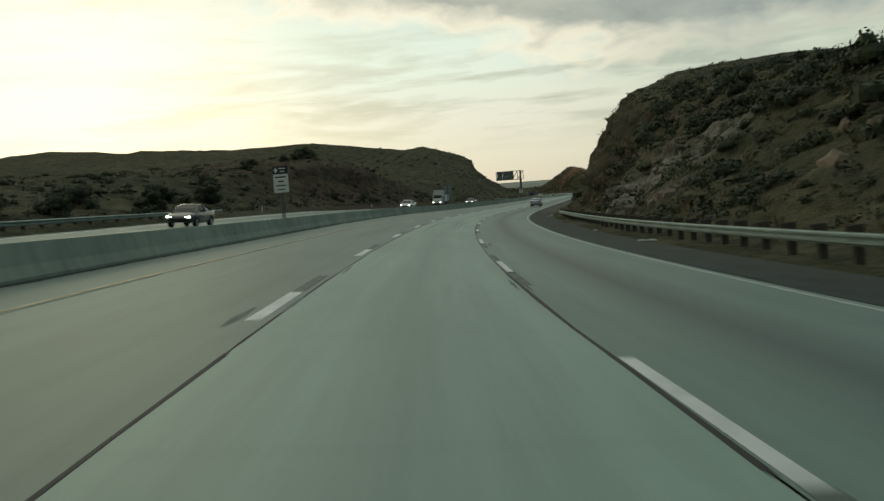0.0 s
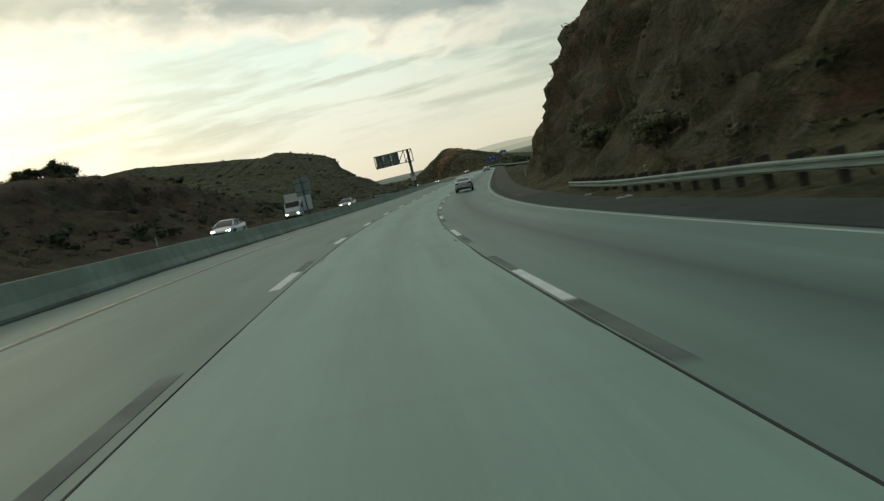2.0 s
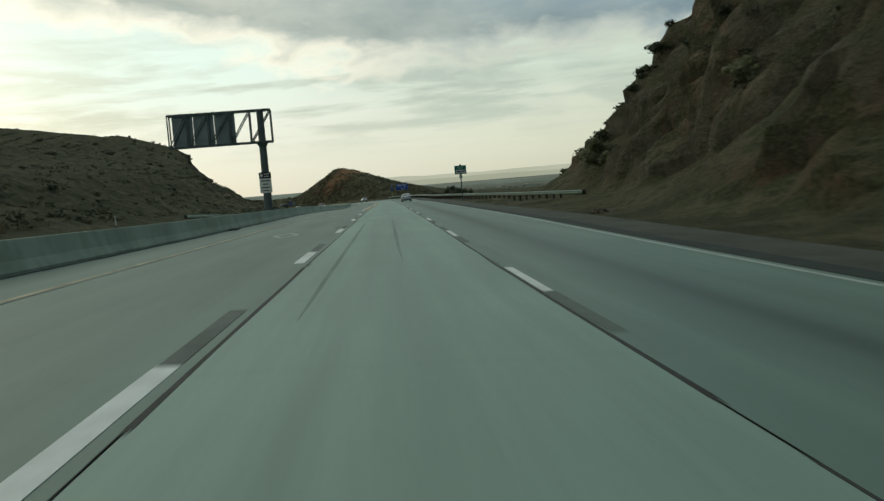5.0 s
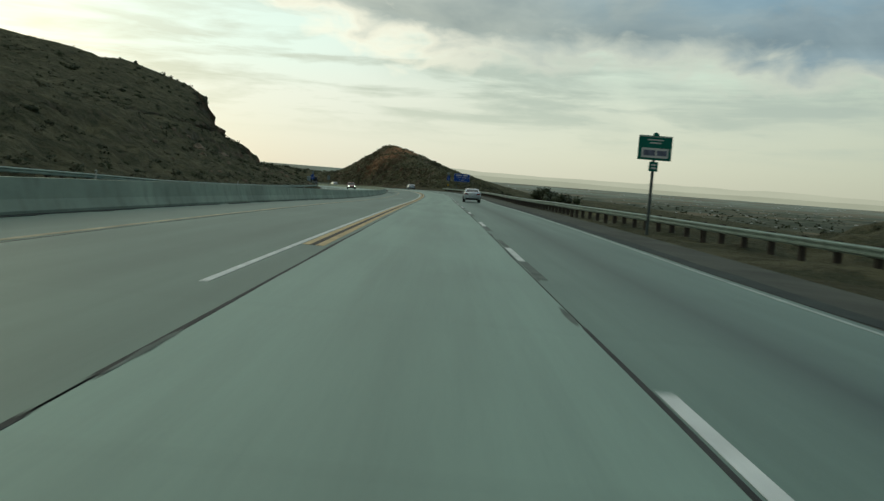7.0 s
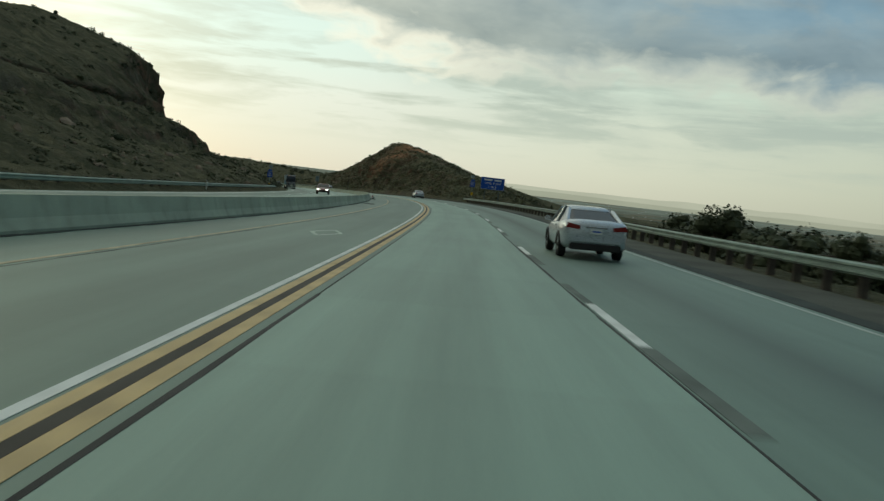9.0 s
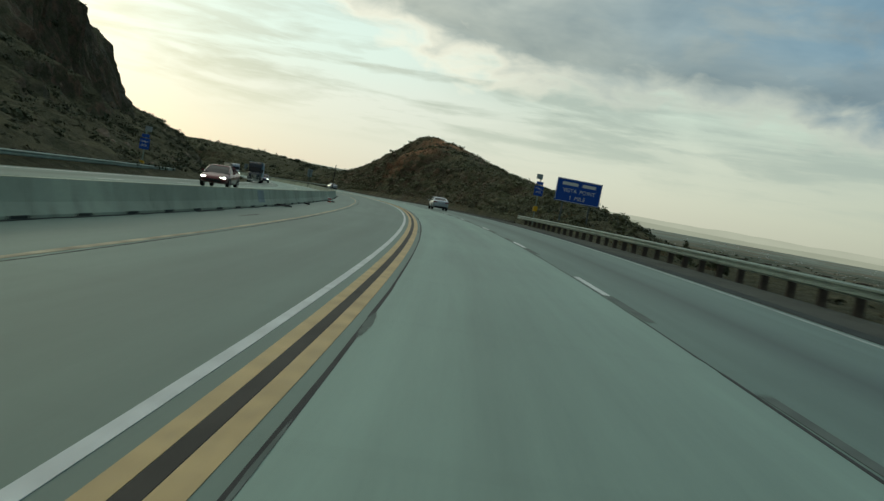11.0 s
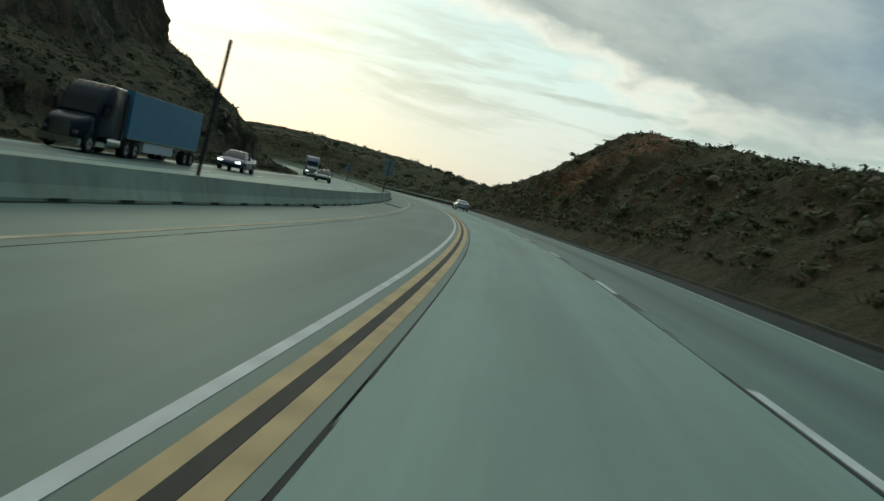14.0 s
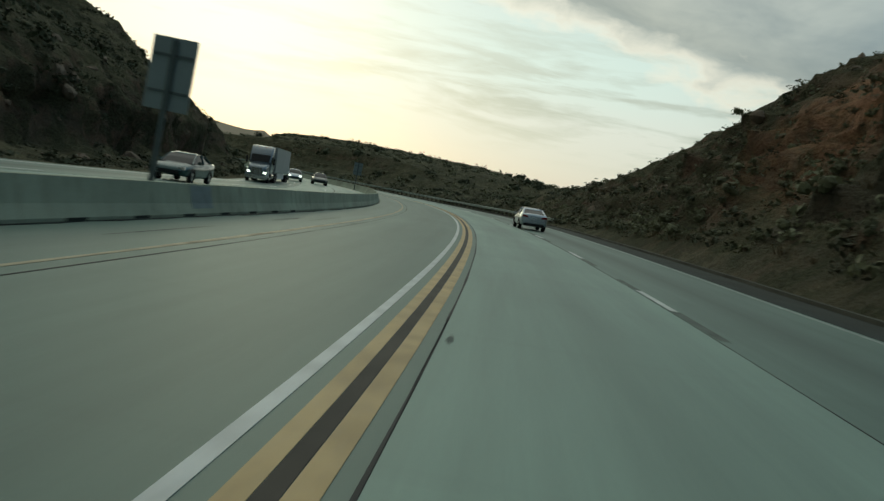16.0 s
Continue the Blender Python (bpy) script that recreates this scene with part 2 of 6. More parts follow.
def hillside(name, soil, grass, rock, red):
    """Dry chaparral ground: soil and straw on gentle ground, bare weathered rock where it is steep."""
    m = bpy.data.materials.new(name)
    m.use_nodes = True
    t = Tree(m.node_tree)
    pos = t.n("ShaderNodeTexCoord").outputs["Object"]
    nrm = t.n("ShaderNodeSeparateXYZ", i0=t.n("ShaderNodeNewGeometry").outputs["Normal"]).outputs[2]
    broad, mid, small, grit = t.noise(pos, 0.035, 4.0), t.noise(pos, 0.22, 5.0, 0.62), t.noise(pos, 1.1, 5.0, 0.65), t.noise(pos, 6.0, 4.0, 0.7)
    strata = t.n("ShaderNodeMapping", i0=pos)
    strata.inputs["Rotation"].default_value = (0.5, 0.25, 0.3)
    strata.inputs["Scale"].default_value = (0.75, 0.75, 0.38)
    beds = t.noise(strata.outputs[0], 0.7, 6.0, 0.65, 1.2)
    soft = t.mix(t.ramp(mid, (0.38, 0.0), (0.62, 1.0)), soil, grass)
    soft = t.mix(t.ramp(small, (0.5, 0.0), (0.72, 0.75)), soft, tuple(c * 0.35 for c in soil))
    hard = t.mix(t.ramp(t.math("ADD", t.math("MULTIPLY", broad, 0.6), t.math("MULTIPLY", mid, 0.4)), (0.44, 0.0), (0.53, 1.0)), rock, red)
    hard = t.mix(t.ramp(beds, (0.35, 0.0), (0.62, 0.8)), hard, tuple(c * 0.5 for c in rock))
    hard = t.mix(t.ramp(mid, (0.58, 0.0), (0.7, 0.5)), hard, tuple(min(1, c * 1.75) for c in rock))
    steep = t.math("ADD", nrm, t.math("MULTIPLY", t.math("SUBTRACT", small, 0.5), 0.35))
    tone = t.mix(t.ramp(steep, (0.62, 0.0), (0.84, 1.0)), hard, soft)
    # low creeping growth between the shrubs
    patchy = t.math("ADD", t.math("MULTIPLY", t.noise(pos, 0.5, 5.0, 0.68), 0.75), t.math("MULTIPLY", broad, 0.25))
    tone = t.mix(t.ramp(patchy, (0.475, 0.0), (0.55, 0.8)), tone, t.mix(t.ramp(grit, (0.35, 0.0), (0.65, 1.0)), (0.038, 0.044, 0.023), (0.083, 0.088, 0.048)))
    # reddish rock at the knoll's crest, its colour brightened for warm low sun
    away = t.n("ShaderNodeVectorMath", op="DISTANCE", i0=pos, i1=(88.0, 545.0, 13.5)).outputs["Value"]
    knoll = t.math("MULTIPLY", t.ramp(t.math("DIVIDE", away, 40.0), (0.16, 1.0), (0.48, 0.0)), t.ramp(t.math("ADD", t.math("MULTIPLY", small, 0.5), t.math("MULTIPLY", beds, 0.5)), (0.40, 0.15), (0.54, 1.0)))
    tone = t.mix(t.math("MULTIPLY", knoll, 0.8), tone, (0.46, 0.24, 0.135))
    # red-brown earth low on the hill beyond the other carriageway
    side = t.n("ShaderNodeVectorMath", op="DISTANCE", i0=pos, i1=(-21.1, 130.8, 3.9)).outputs["Value"]
    earth = t.math("MULTIPLY", t.ramp(t.math("DIVIDE", side, 100.0), (0.25, 1.0), (0.60, 0.0)), t.ramp(t.math("ADD", t.math("MULTIPLY", mid, 0.6), t.math("MULTIPLY", small, 0.4)), (0.40, 0.1), (0.56, 1.0)))
    tone = t.mix(t.math("MULTIPLY", earth, 0.75), tone, (0.098, 0.062, 0.042))
    # pale broken rock low on the first cut
    near = t.n("ShaderNodeVectorMath", op="DISTANCE", i0=pos, i1=(18.5, 36.0, 2.6)).outputs["Value"]
    pale = t.math("MULTIPLY", t.ramp(t.math("DIVIDE", near, 40.0), (0.10, 1.0), (0.26, 0.0)), t.ramp(t.math("ADD", t.math("MULTIPLY", beds, 0.6), t.math("MULTIPLY", small, 0.4)), (0.44, 0.0), (0.55, 1.0)))
    tone = t.mix(t.math("MULTIPLY", pale, 0.85), tone, (0.31, 0.295, 0.255))
    tone = t.mix(0.5, tone, t.ramp(grit, (0.3, 0.25), (0.7, 1.0)), "MULTIPLY")
    p = t.n("ShaderNodeBsdfPrincipled", Base_Color=tone, Roughness=0.95)
    p.inputs["Specular IOR Level"].default_value = 0.1
    height = t.math("ADD", t.math("MULTIPLY", small, 0.6), t.math("MULTIPLY", grit, 0.25))
    bn = t.n("ShaderNodeBump", Strength=1.0, Distance=0.9, Height=height)
    t.link(bn.outputs[0], p.inputs["Normal"])
    t.link(p.outputs[0], t.n("ShaderNodeOutputMaterial").inputs[0])
    return m


M_CONC = lane_concrete("lane concrete", (0.248, 0.352, 0.286), 0.36)
M_CONC_INNER = lane_concrete("darker carpool lane concrete", (0.138, 0.204, 0.162), 0.28)
M_CONC_DARK = lane_concrete("truck lane concrete", (0.148, 0.219, 0.174), 1.2)
M_JOINT = material("joint tar", (0.035, 0.036, 0.034), 0.8, vary=0.3, scale=1.5)
M_ASPH = material("shoulder asphalt", (0.066, 0.07, 0.054), 0.9, vary=0.3, scale=0.5, fine=30, bump=0.4)
M_ASPH_DARK = material("dark shoulder asphalt", (0.034, 0.041, 0.034), 0.9, vary=0.3, scale=0.5, fine=30, bump=0.4)
M_GUTTER = material("stained asphalt edge", (0.026, 0.036, 0.03), 0.85, vary=0.35, scale=0.8)
M_WHITE = material("worn white paint", (0.66, 0.69, 0.66), 0.6, vary=0.16, scale=2.0, fine=14)
M_SEAM = material("brown seam between the yellow lines", (0.055, 0.05, 0.04), 0.8, vary=0.3, scale=1.5, fine=12)
M_EDGE = material("dusty white edge paint", (0.38, 0.43, 0.39), 0.65, vary=0.2, scale=1.5, fine=8)
M_FAINT = material("almost worn-off white paint", (0.38, 0.45, 0.40), 0.65, vary=0.2, scale=1.5, fine=8)
M_PATCH = material("dark road patch", (0.13, 0.155, 0.135), 0.85, vary=0.35, scale=1.2, fine=12)
M_YELLOW = material("worn yellow paint", (0.50, 0.37, 0.17), 0.6, vary=0.2, scale=2.0, fine=14)
M_YELLOW_OLD = material("faded yellow paint", (0.40, 0.35, 0.23), 0.7, vary=0.35, scale=1.2, fine=10)
M_BLACK = material("black contrast paint", (0.112, 0.134, 0.116), 0.75, vary=0.35, scale=1.5, fine=12)


def stained_concrete(name, base):
    """Old cast concrete: pale, with runs down the face, grime in clouds and small pits."""
    m = bpy.data.materials.new(name)
    m.use_nodes = True
    t = Tree(m.node_tree)
    pos = t.n("ShaderNodeTexCoord").outputs["Object"]
    run = t.n("ShaderNodeMapping", i0=pos)
    run.inputs["Scale"].default_value = (1.6, 1.6, 0.22)
    runs, clouds, pits = t.noise(run.outputs[0], 1.6, 5.0, 0.65), t.noise(pos, 0.28, 5.0, 0.6), t.noise(pos, 26.0, 4.0, 0.7)
    tone = t.mix(t.ramp(clouds, (0.35, 0.0), (0.66, 1.0)), tuple(c * 0.74 for c in base), tuple(c * 1.06 for c in base))
    tone = t.mix(t.ramp(runs, (0.5, 0.0), (0.74, 0.62)), tone, tuple(c * 0.42 for c in base))
    tone = t.mix(0.3, tone, t.ramp(pits, (0.3, 0.45), (0.65, 1.0)), "MULTIPLY")
    p = t.n("ShaderNodeBsdfPrincipled", Base_Color=tone, Roughness=0.88)
    p.inputs["Specular IOR Level"].default_value = 0.25
    t.link(t.n("ShaderNodeBump", Strength=0.35, Distance=0.01, Height=pits).outputs[0], p.inputs["Normal"])
    t.link(p.outputs[0], t.n("ShaderNodeOutputMaterial").inputs[0])
    return m


M_BARRIER = stained_concrete("cast barrier concrete", (0.335, 0.385, 0.298))
M_STEEL = material("galvanised steel", (0.235, 0.305, 0.265), 0.5, metal=0.3, vary=0.18, scale=1.2, fine=20, bump=0.1)
M_WOOD = material("weathered post timber", (0.07, 0.062, 0.05), 0.9, vary=0.3, scale=3)
M_POST = material("grey painted steel", (0.10, 0.125, 0.125), 0.55, metal=0.2, vary=0.15, bump=0.1)
M_PANEL_BACK = material("bare aluminium sign back", (0.24, 0.29, 0.30), 0.5, metal=0.3, vary=0.12, scale=0.8, bump=0.05)
M_SIGN_WHITE = material("white sign sheeting", (0.70, 0.72, 0.70), 0.45, vary=0.05, bump=0.0)
M_SIGN_BLACK = material("black sign sheeting", (0.02, 0.02, 0.022), 0.45, vary=0.1, bump=0.0)
M_SIGN_GREEN = material("green sign sheeting", (0.015, 0.16, 0.12), 0.45, vary=0.08, bump=0.0)
M_SIGN_BLUE = material("blue sign sheeting", (0.015, 0.075, 0.40), 0.45, vary=0.08, bump=0.0)
M_YBOX = material("yellow painted box", (0.65, 0.42, 0.02), 0.5, vary=0.1, bump=0.05)
M_HILL = hillside("chaparral hillside", (0.09, 0.087, 0.051), (0.146, 0.139, 0.08), (0.142, 0.132, 0.094), (0.152, 0.1, 0.066))
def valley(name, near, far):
    """Valley floor: dark groves and fields close by, paling outwards with haze painted into the colour."""
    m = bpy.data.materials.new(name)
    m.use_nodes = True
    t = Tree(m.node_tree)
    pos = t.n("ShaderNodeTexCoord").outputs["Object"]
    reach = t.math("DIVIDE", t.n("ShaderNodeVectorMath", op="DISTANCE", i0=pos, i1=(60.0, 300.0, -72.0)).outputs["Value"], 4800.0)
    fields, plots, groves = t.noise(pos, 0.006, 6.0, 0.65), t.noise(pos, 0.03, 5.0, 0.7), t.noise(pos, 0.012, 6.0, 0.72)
    # base colour pales with reach, standing in for distance haze
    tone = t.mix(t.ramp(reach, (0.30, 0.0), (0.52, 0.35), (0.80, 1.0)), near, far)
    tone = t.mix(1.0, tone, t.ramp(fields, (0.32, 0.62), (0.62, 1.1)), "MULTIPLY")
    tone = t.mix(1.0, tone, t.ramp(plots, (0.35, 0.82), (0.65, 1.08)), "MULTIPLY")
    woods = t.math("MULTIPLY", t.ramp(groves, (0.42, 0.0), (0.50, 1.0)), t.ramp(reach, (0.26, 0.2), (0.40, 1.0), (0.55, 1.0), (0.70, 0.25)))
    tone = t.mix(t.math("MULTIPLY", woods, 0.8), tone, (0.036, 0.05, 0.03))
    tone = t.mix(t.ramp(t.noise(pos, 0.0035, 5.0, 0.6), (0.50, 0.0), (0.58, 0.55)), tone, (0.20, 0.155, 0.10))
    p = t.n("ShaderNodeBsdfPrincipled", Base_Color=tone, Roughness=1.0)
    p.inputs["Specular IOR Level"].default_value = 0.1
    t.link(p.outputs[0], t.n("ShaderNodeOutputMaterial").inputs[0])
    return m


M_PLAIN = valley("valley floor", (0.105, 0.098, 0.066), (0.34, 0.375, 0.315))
M_LEAF = material("dusty evergreen leaf", (0.05, 0.062, 0.03), 0.75, vary=0.4, scale=0.3, fine=4, bump=0.0)
M_SAGE = material("grey-olive sage brush", (0.116, 0.118, 0.072), 0.9, vary=0.35, scale=0.12, fine=3, bump=0.0, second=(0.096, 0.106, 0.064))
M_STRAW = material("dry brush", (0.165, 0.135, 0.078), 0.9, vary=0.35, scale=0.3, fine=4, bump=0.0)
M_BARK = material("grey bark", (0.08, 0.065, 0.05), 0.95, vary=0.3, scale=4)
M_ROCK = material("cut slope rock", (0.20, 0.16, 0.115), 0.95, vary=0.3, scale=0.8, fine=6, bump=0.6)
M_PALE = material("pale fractured rock", (0.235, 0.215, 0.172), 0.95, vary=0.4, scale=0.9, fine=5, bump=1.0, second=(0.20, 0.16, 0.12))
M_OLIVE = material("olive-green leaf", (0.135, 0.142, 0.078), 0.75, vary=0.35, scale=0.4, fine=4, bump=0.0)
M_TYRE = material("tyre rubber", (0.02, 0.02, 0.02), 0.85, vary=0.2, bump=0.1)
M_RIM = material("alloy rim", (0.45, 0.46, 0.47), 0.35, metal=0.9, vary=0.1, bump=0.0)
M_GLASS = material("tinted window glass", (0.012, 0.015, 0.017), 0.06, vary=0.1, bump=0.0, spec=0.2)
M_TRIM = material("black plastic trim", (0.018, 0.018, 0.019), 0.5, vary=0.15, bump=0.1)
M_CHROME = material("bright metal", (0.6, 0.62, 0.63), 0.18, metal=1.0, vary=0.05, bump=0.0)
M_TAIL = material("red lamp lens", (0.17, 0.012, 0.012), 0.2, vary=0.1, bump=0.0, spec=0.6)
M_HEAD = glowing("lit headlamp", (1.0, 0.97, 0.88), 5.0)
M_AMBER = glowing("amber marker lamp", (0.5, 0.2, 0.04), 0.15)
M_VAN = material("white van panel", (0.62, 0.64, 0.64), 0.5, vary=0.06, scale=0.6, bump=0.05)
M_TRAILER = material("blue-grey trailer panel", (0.07, 0.21, 0.33), 0.45, vary=0.1, scale=0.5, bump=0.05)
M_TRAILER_GREY = material("grey trailer panel", (0.34, 0.37, 0.37), 0.5, vary=0.08, scale=0.5, bump=0.05)
M_RED = material("red plastic", (0.42, 0.035, 0.03), 0.5, vary=0.1)


def paint(name, color):
    return material(name, color, 0.3, metal=0.35, vary=0.06, scale=0.5, bump=0.0, spec=0.5, coat=0.6)


P_SILVER, P_DARK, P_BLUE = paint("silver paint", (0.46, 0.51, 0.56)), paint("dark green paint", (0.03, 0.045, 0.04)), paint("deep blue paint", (0.02, 0.03, 0.11))
P_TEAL = paint("dark teal paint", (0.035, 0.085, 0.085))
P_MAROON, P_GREYBLUE, P_CAB = paint("maroon paint", (0.12, 0.02, 0.025)), paint("grey-blue paint", (0.16, 0.20, 0.23)), material("dark cab paint", (0.012, 0.02, 0.03), 0.28, vary=0.1, scale=0.5, bump=0.0, spec=0.15)

# ---------------------------------------------------------------- the line of the road
DS = 2.5
S_AT = np.arange(-75.0, 900.1, DS)
BEND = np.array([160, 160, 230, 160, 137, 168, 184, 156, 110, 42, -9, 4, 5, -14, 14, 6, -91, -190, -180, -162, -132, -152, -176, -137, -166, -230, -326, -434, -532, -609, -659, -682, -683, -683, -683, -683, -683, -683, -683, -683]) * 1e-5
GRADE = np.array([-0.0164, -0.0163, -0.0080, -0.0120, -0.0039, 0.0019, -0.0017, -0.0080, 0.0024, -0.0007, -0.0088, -0.0115, -0.0141, -0.0144, -0.0237, -0.0209, -0.0175, -0.0151, -0.0135, -0.0128])
BANK = np.array([-0.0422, -0.0517, -0.0705, -0.0845, -0.0619, -0.0253, -0.0157, 0.0219, 0.0354, 0.0428, 0.0509, 0.0519, 0.0394, 0.0532, 0.0293, 0.0176, 0.0128, 0.0102, 0.0086, 0.0078])
bend = np.interp(S_AT, np.arange(-75, 901, 25), BEND)
grade = np.interp(S_AT, np.arange(-75, 901, 50), GRADE)
bank = np.interp(S_AT, np.arange(-75, 901, 50), BANK)


def summed(v):
    c = np.concatenate([[0], np.cumsum((v[1:] + v[:-1]) / 2 * DS)])
    return c - np.interp(0, S_AT, c)


turn = summed(bend)
line_x, line_y, line_z = summed(np.sin(turn)), summed(np.cos(turn)), summed(grade)


def spots(s, d, h=0.0):
    """World places at s metres along, d metres to the right of the lane joint and h metres above the banked road."""
    s, d = np.broadcast_arrays(np.asarray(s, float), np.asarray(d, float))
    a = np.interp(s, S_AT, turn)
    b = np.interp(s, S_AT, bank)
    return np.stack([np.interp(s, S_AT, line_x) + d * np.cos(a), np.interp(s, S_AT, line_y) - d * np.sin(a),
                     np.interp(s, S_AT, line_z) + b * np.clip(d, -20, 20) + h], -1)


def spot(s, d, h=0.0):
    return Vector(spots(s, d, h))


def stand(s, d, h=0.0, facing=0.0, lean=False):
    """A pose on the road; local y runs along it (facing: degrees to the left), z is up, or square to the banked road with lean."""
    a = float(np.interp(s, S_AT, turn))
    m = Matrix.Translation(spot(s, d, h)) @ Matrix.Rotation(-a, 4, "Z")
    if lean:
        m = m @ Matrix.Rotation(-math.atan(float(np.interp(s, S_AT, bank))), 4, "Y") @ Matrix.Rotation(math.atan(float(np.interp(s, S_AT, grade))), 4, "X")
    return m @ Matrix.Rotation(radians(facing), 4, "Z")


# ---------------------------------------------------------------- mesh helpers
def mesh_from(name, verts, faces, mat, uv=None, smooth=False):
    me = bpy.data.meshes.new(name)
    me.from_pydata([tuple(v) for v in verts], [], [tuple(f) for f in faces])
    me.materials.append(mat)
    if uv is not None:
        lay = me.uv_layers.new(name="UVMap")
        idx = np.empty(len(me.loops), dtype=np.int32)
        me.loops.foreach_get("vertex_index", idx)
        lay.data.foreach_set("uv", np.asarray(uv, dtype=np.float32)[idx].ravel())
    if smooth:
        me.polygons.foreach_set("use_smooth", np.ones(len(me.polygons), dtype=bool))
    me.update()
    return me


def part(name, data, parent, m=None, label=""):
    """Links a mesh, or a bmesh with its material, as one object under its thing."""
    ob = new(name, data)
    ob.parent = parent
    if m is not None:
        ob.matrix_basis = m
    return tagged(ob, label)


def thing(name, m, label, category, group="", kind=""):
    ob = new(name)
    ob.matrix_basis = m
    return tagged(ob, label, category, group, kind)


def grid_faces(rows, cols):
    i, j = np.meshgrid(np.arange(rows - 1), np.arange(cols - 1), indexing="ij")
    a = (i * cols + j).ravel()
    return np.stack([a, a + 1, a + cols + 1, a + cols], 1)


def sheet(name, ss, ds, h, mat):
    """A strip of surface along the road between offsets; h may vary across."""
    S, D = np.meshgrid(ss, ds, indexing="ij")
    P = spots(S, D, np.broadcast_to(h, S.shape))
    return mesh_from(name, P.reshape(-1, 3), grid_faces(len(ss), len(ds)), mat, np.stack([D.ravel(), S.ravel()], 1))


def slab(name, s0, s1, d0, d1, top, thick, mat, step=2.5, wobble=0.0, seed=0):
    """A thin strip with edges, lying along the road."""
    n = max(2, int((s1 - s0) / step) + 1)
    ss = np.linspace(s0, s1, n)
    d0, d1 = (np.array([q(v) for v in ss]) if callable(q) else q for q in (d0, d1))
    rng = np.random.RandomState(seed)
    w0, w1 = (rng.randn(2, n) * wobble) if wobble else np.zeros((2, n))
    rows = [spots(ss, d0 + w0, top - thick), spots(ss, d0 + w0, top), spots(ss, d1 + w1, top), spots(ss, d1 + w1, top - thick)]
    P = np.stack(rows, 1).reshape(-1, 3)
    f = grid_faces(n, 4).tolist() + [[0, 1, 2, 3], [4 * n - 1, 4 * n - 2, 4 * n - 3, 4 * n - 4]]
    dd = np.stack([d0 + w0, d0 + w0, d1 + w1, d1 + w1], 1).ravel()
    return mesh_from(name, P, f, mat, np.stack([dd, np.repeat(ss, 4)], 1))


def box_bm(bm, x0, x1, y0, y1, z0, z1, bevel=0.0):
    v = bmesh.ops.create_cube(bm, size=1.0)["verts"]
    for q in v:
        q.co = Vector((x0 + (q.co.x + 0.5) * (x1 - x0), y0 + (q.co.y + 0.5) * (y1 - y0), z0 + (q.co.z + 0.5) * (z1 - z0)))
    if bevel:
        e = list({k for q in v for k in q.link_edges})
        bmesh.ops.bevel(bm, geom=e, offset=bevel, segments=2, affect="EDGES")
    return v


def box(name, x0, x1, y0, y1, z0, z1, mat, bevel=0.0):
    bm = bmesh.new()
    box_bm(bm, x0, x1, y0, y1, z0, z1, bevel)
    return finish(name, bm, mat)


def finish(name, bm, mat, smooth=False):
    bmesh.ops.recalc_face_normals(bm, faces=bm.faces)
    me = bpy.data.meshes.new(name)
    bm.to_mesh(me)
    bm.free()
    me.materials.append(mat)
    if smooth:
        me.polygons.foreach_set("use_smooth", np.ones(len(me.polygons), dtype=bool))
    return me


def rod(name, a, b, r, mat, sides=8, r2=None):
    """A round or angled bar from a to b."""
    bm = bmesh.new()
    a, b = Vector(a), Vector(b)
    g = bmesh.ops.create_cone(bm, segments=sides, radius1=r, radius2=r if r2 is None else r2, depth=(b - a).length, cap_ends=True)["verts"]
    q = (b - a).to_track_quat("Z", "Y").to_matrix().to_4x4()
    bmesh.ops.transform(bm, matrix=Matrix.Translation((a + b) / 2) @ q, verts=g)
    return finish(name, bm, mat)


def loft(name, rings, mat, smooth=True, closed=True, caps=True):
    """Skins a row of rings of equal length."""
    n = len(rings[0])
    verts = [p for r in rings for p in r]
    faces = []
    for i in range(len(rings) - 1):
        for j in range(n if closed else n - 1):
            k = (j + 1) % n
            faces.append((i * n + j, i * n + k, (i + 1) * n + k, (i + 1) * n + j))
    if caps:
        faces += [tuple(range(n)), tuple(range((len(rings) - 1) * n, len(rings) * n))]
    bm = bmesh.new()
    vs = [bm.verts.new(p) for p in verts]
    for f in faces:
        if len(set(f)) > 2:
            bm.faces.new([vs[i] for i in f])
    return finish(name, bm, mat, smooth)


def letters(text, size, mat, parent, m, name="lettering"):
    """Raised sign lettering, turned into a mesh."""
    cu = bpy.data.curves.new(name, "FONT")
    cu.body, cu.size, cu.extrude, cu.align_x, cu.align_y = text, size, 0.004, "CENTER", "CENTER"
    cu.resolution_u = 3
    tmp = bpy.data.objects.new(name, cu)
    scene.collection.objects.link(tmp)
    me = bpy.data.meshes.new_from_object(tmp.evaluated_get(bpy.context.evaluated_depsgraph_get()))
    bpy.data.objects.remove(tmp)
    bpy.data.curves.remove(cu)
    me.materials.clear()
    me.materials.append(mat)
    return part(name, me, parent, m)

# ---------------------------------------------------------------- carriageways
S0, S1 = -72.0, 800.0
road = thing("road", Matrix(), "six-lane concrete freeway in a mountain pass", "road", kind="structure")
part("road_base", sheet("road_base", np.arange(S0, S1, 2.5), [-19.4, -10, -3, 3, 8.1], -0.02, M_JOINT), road)
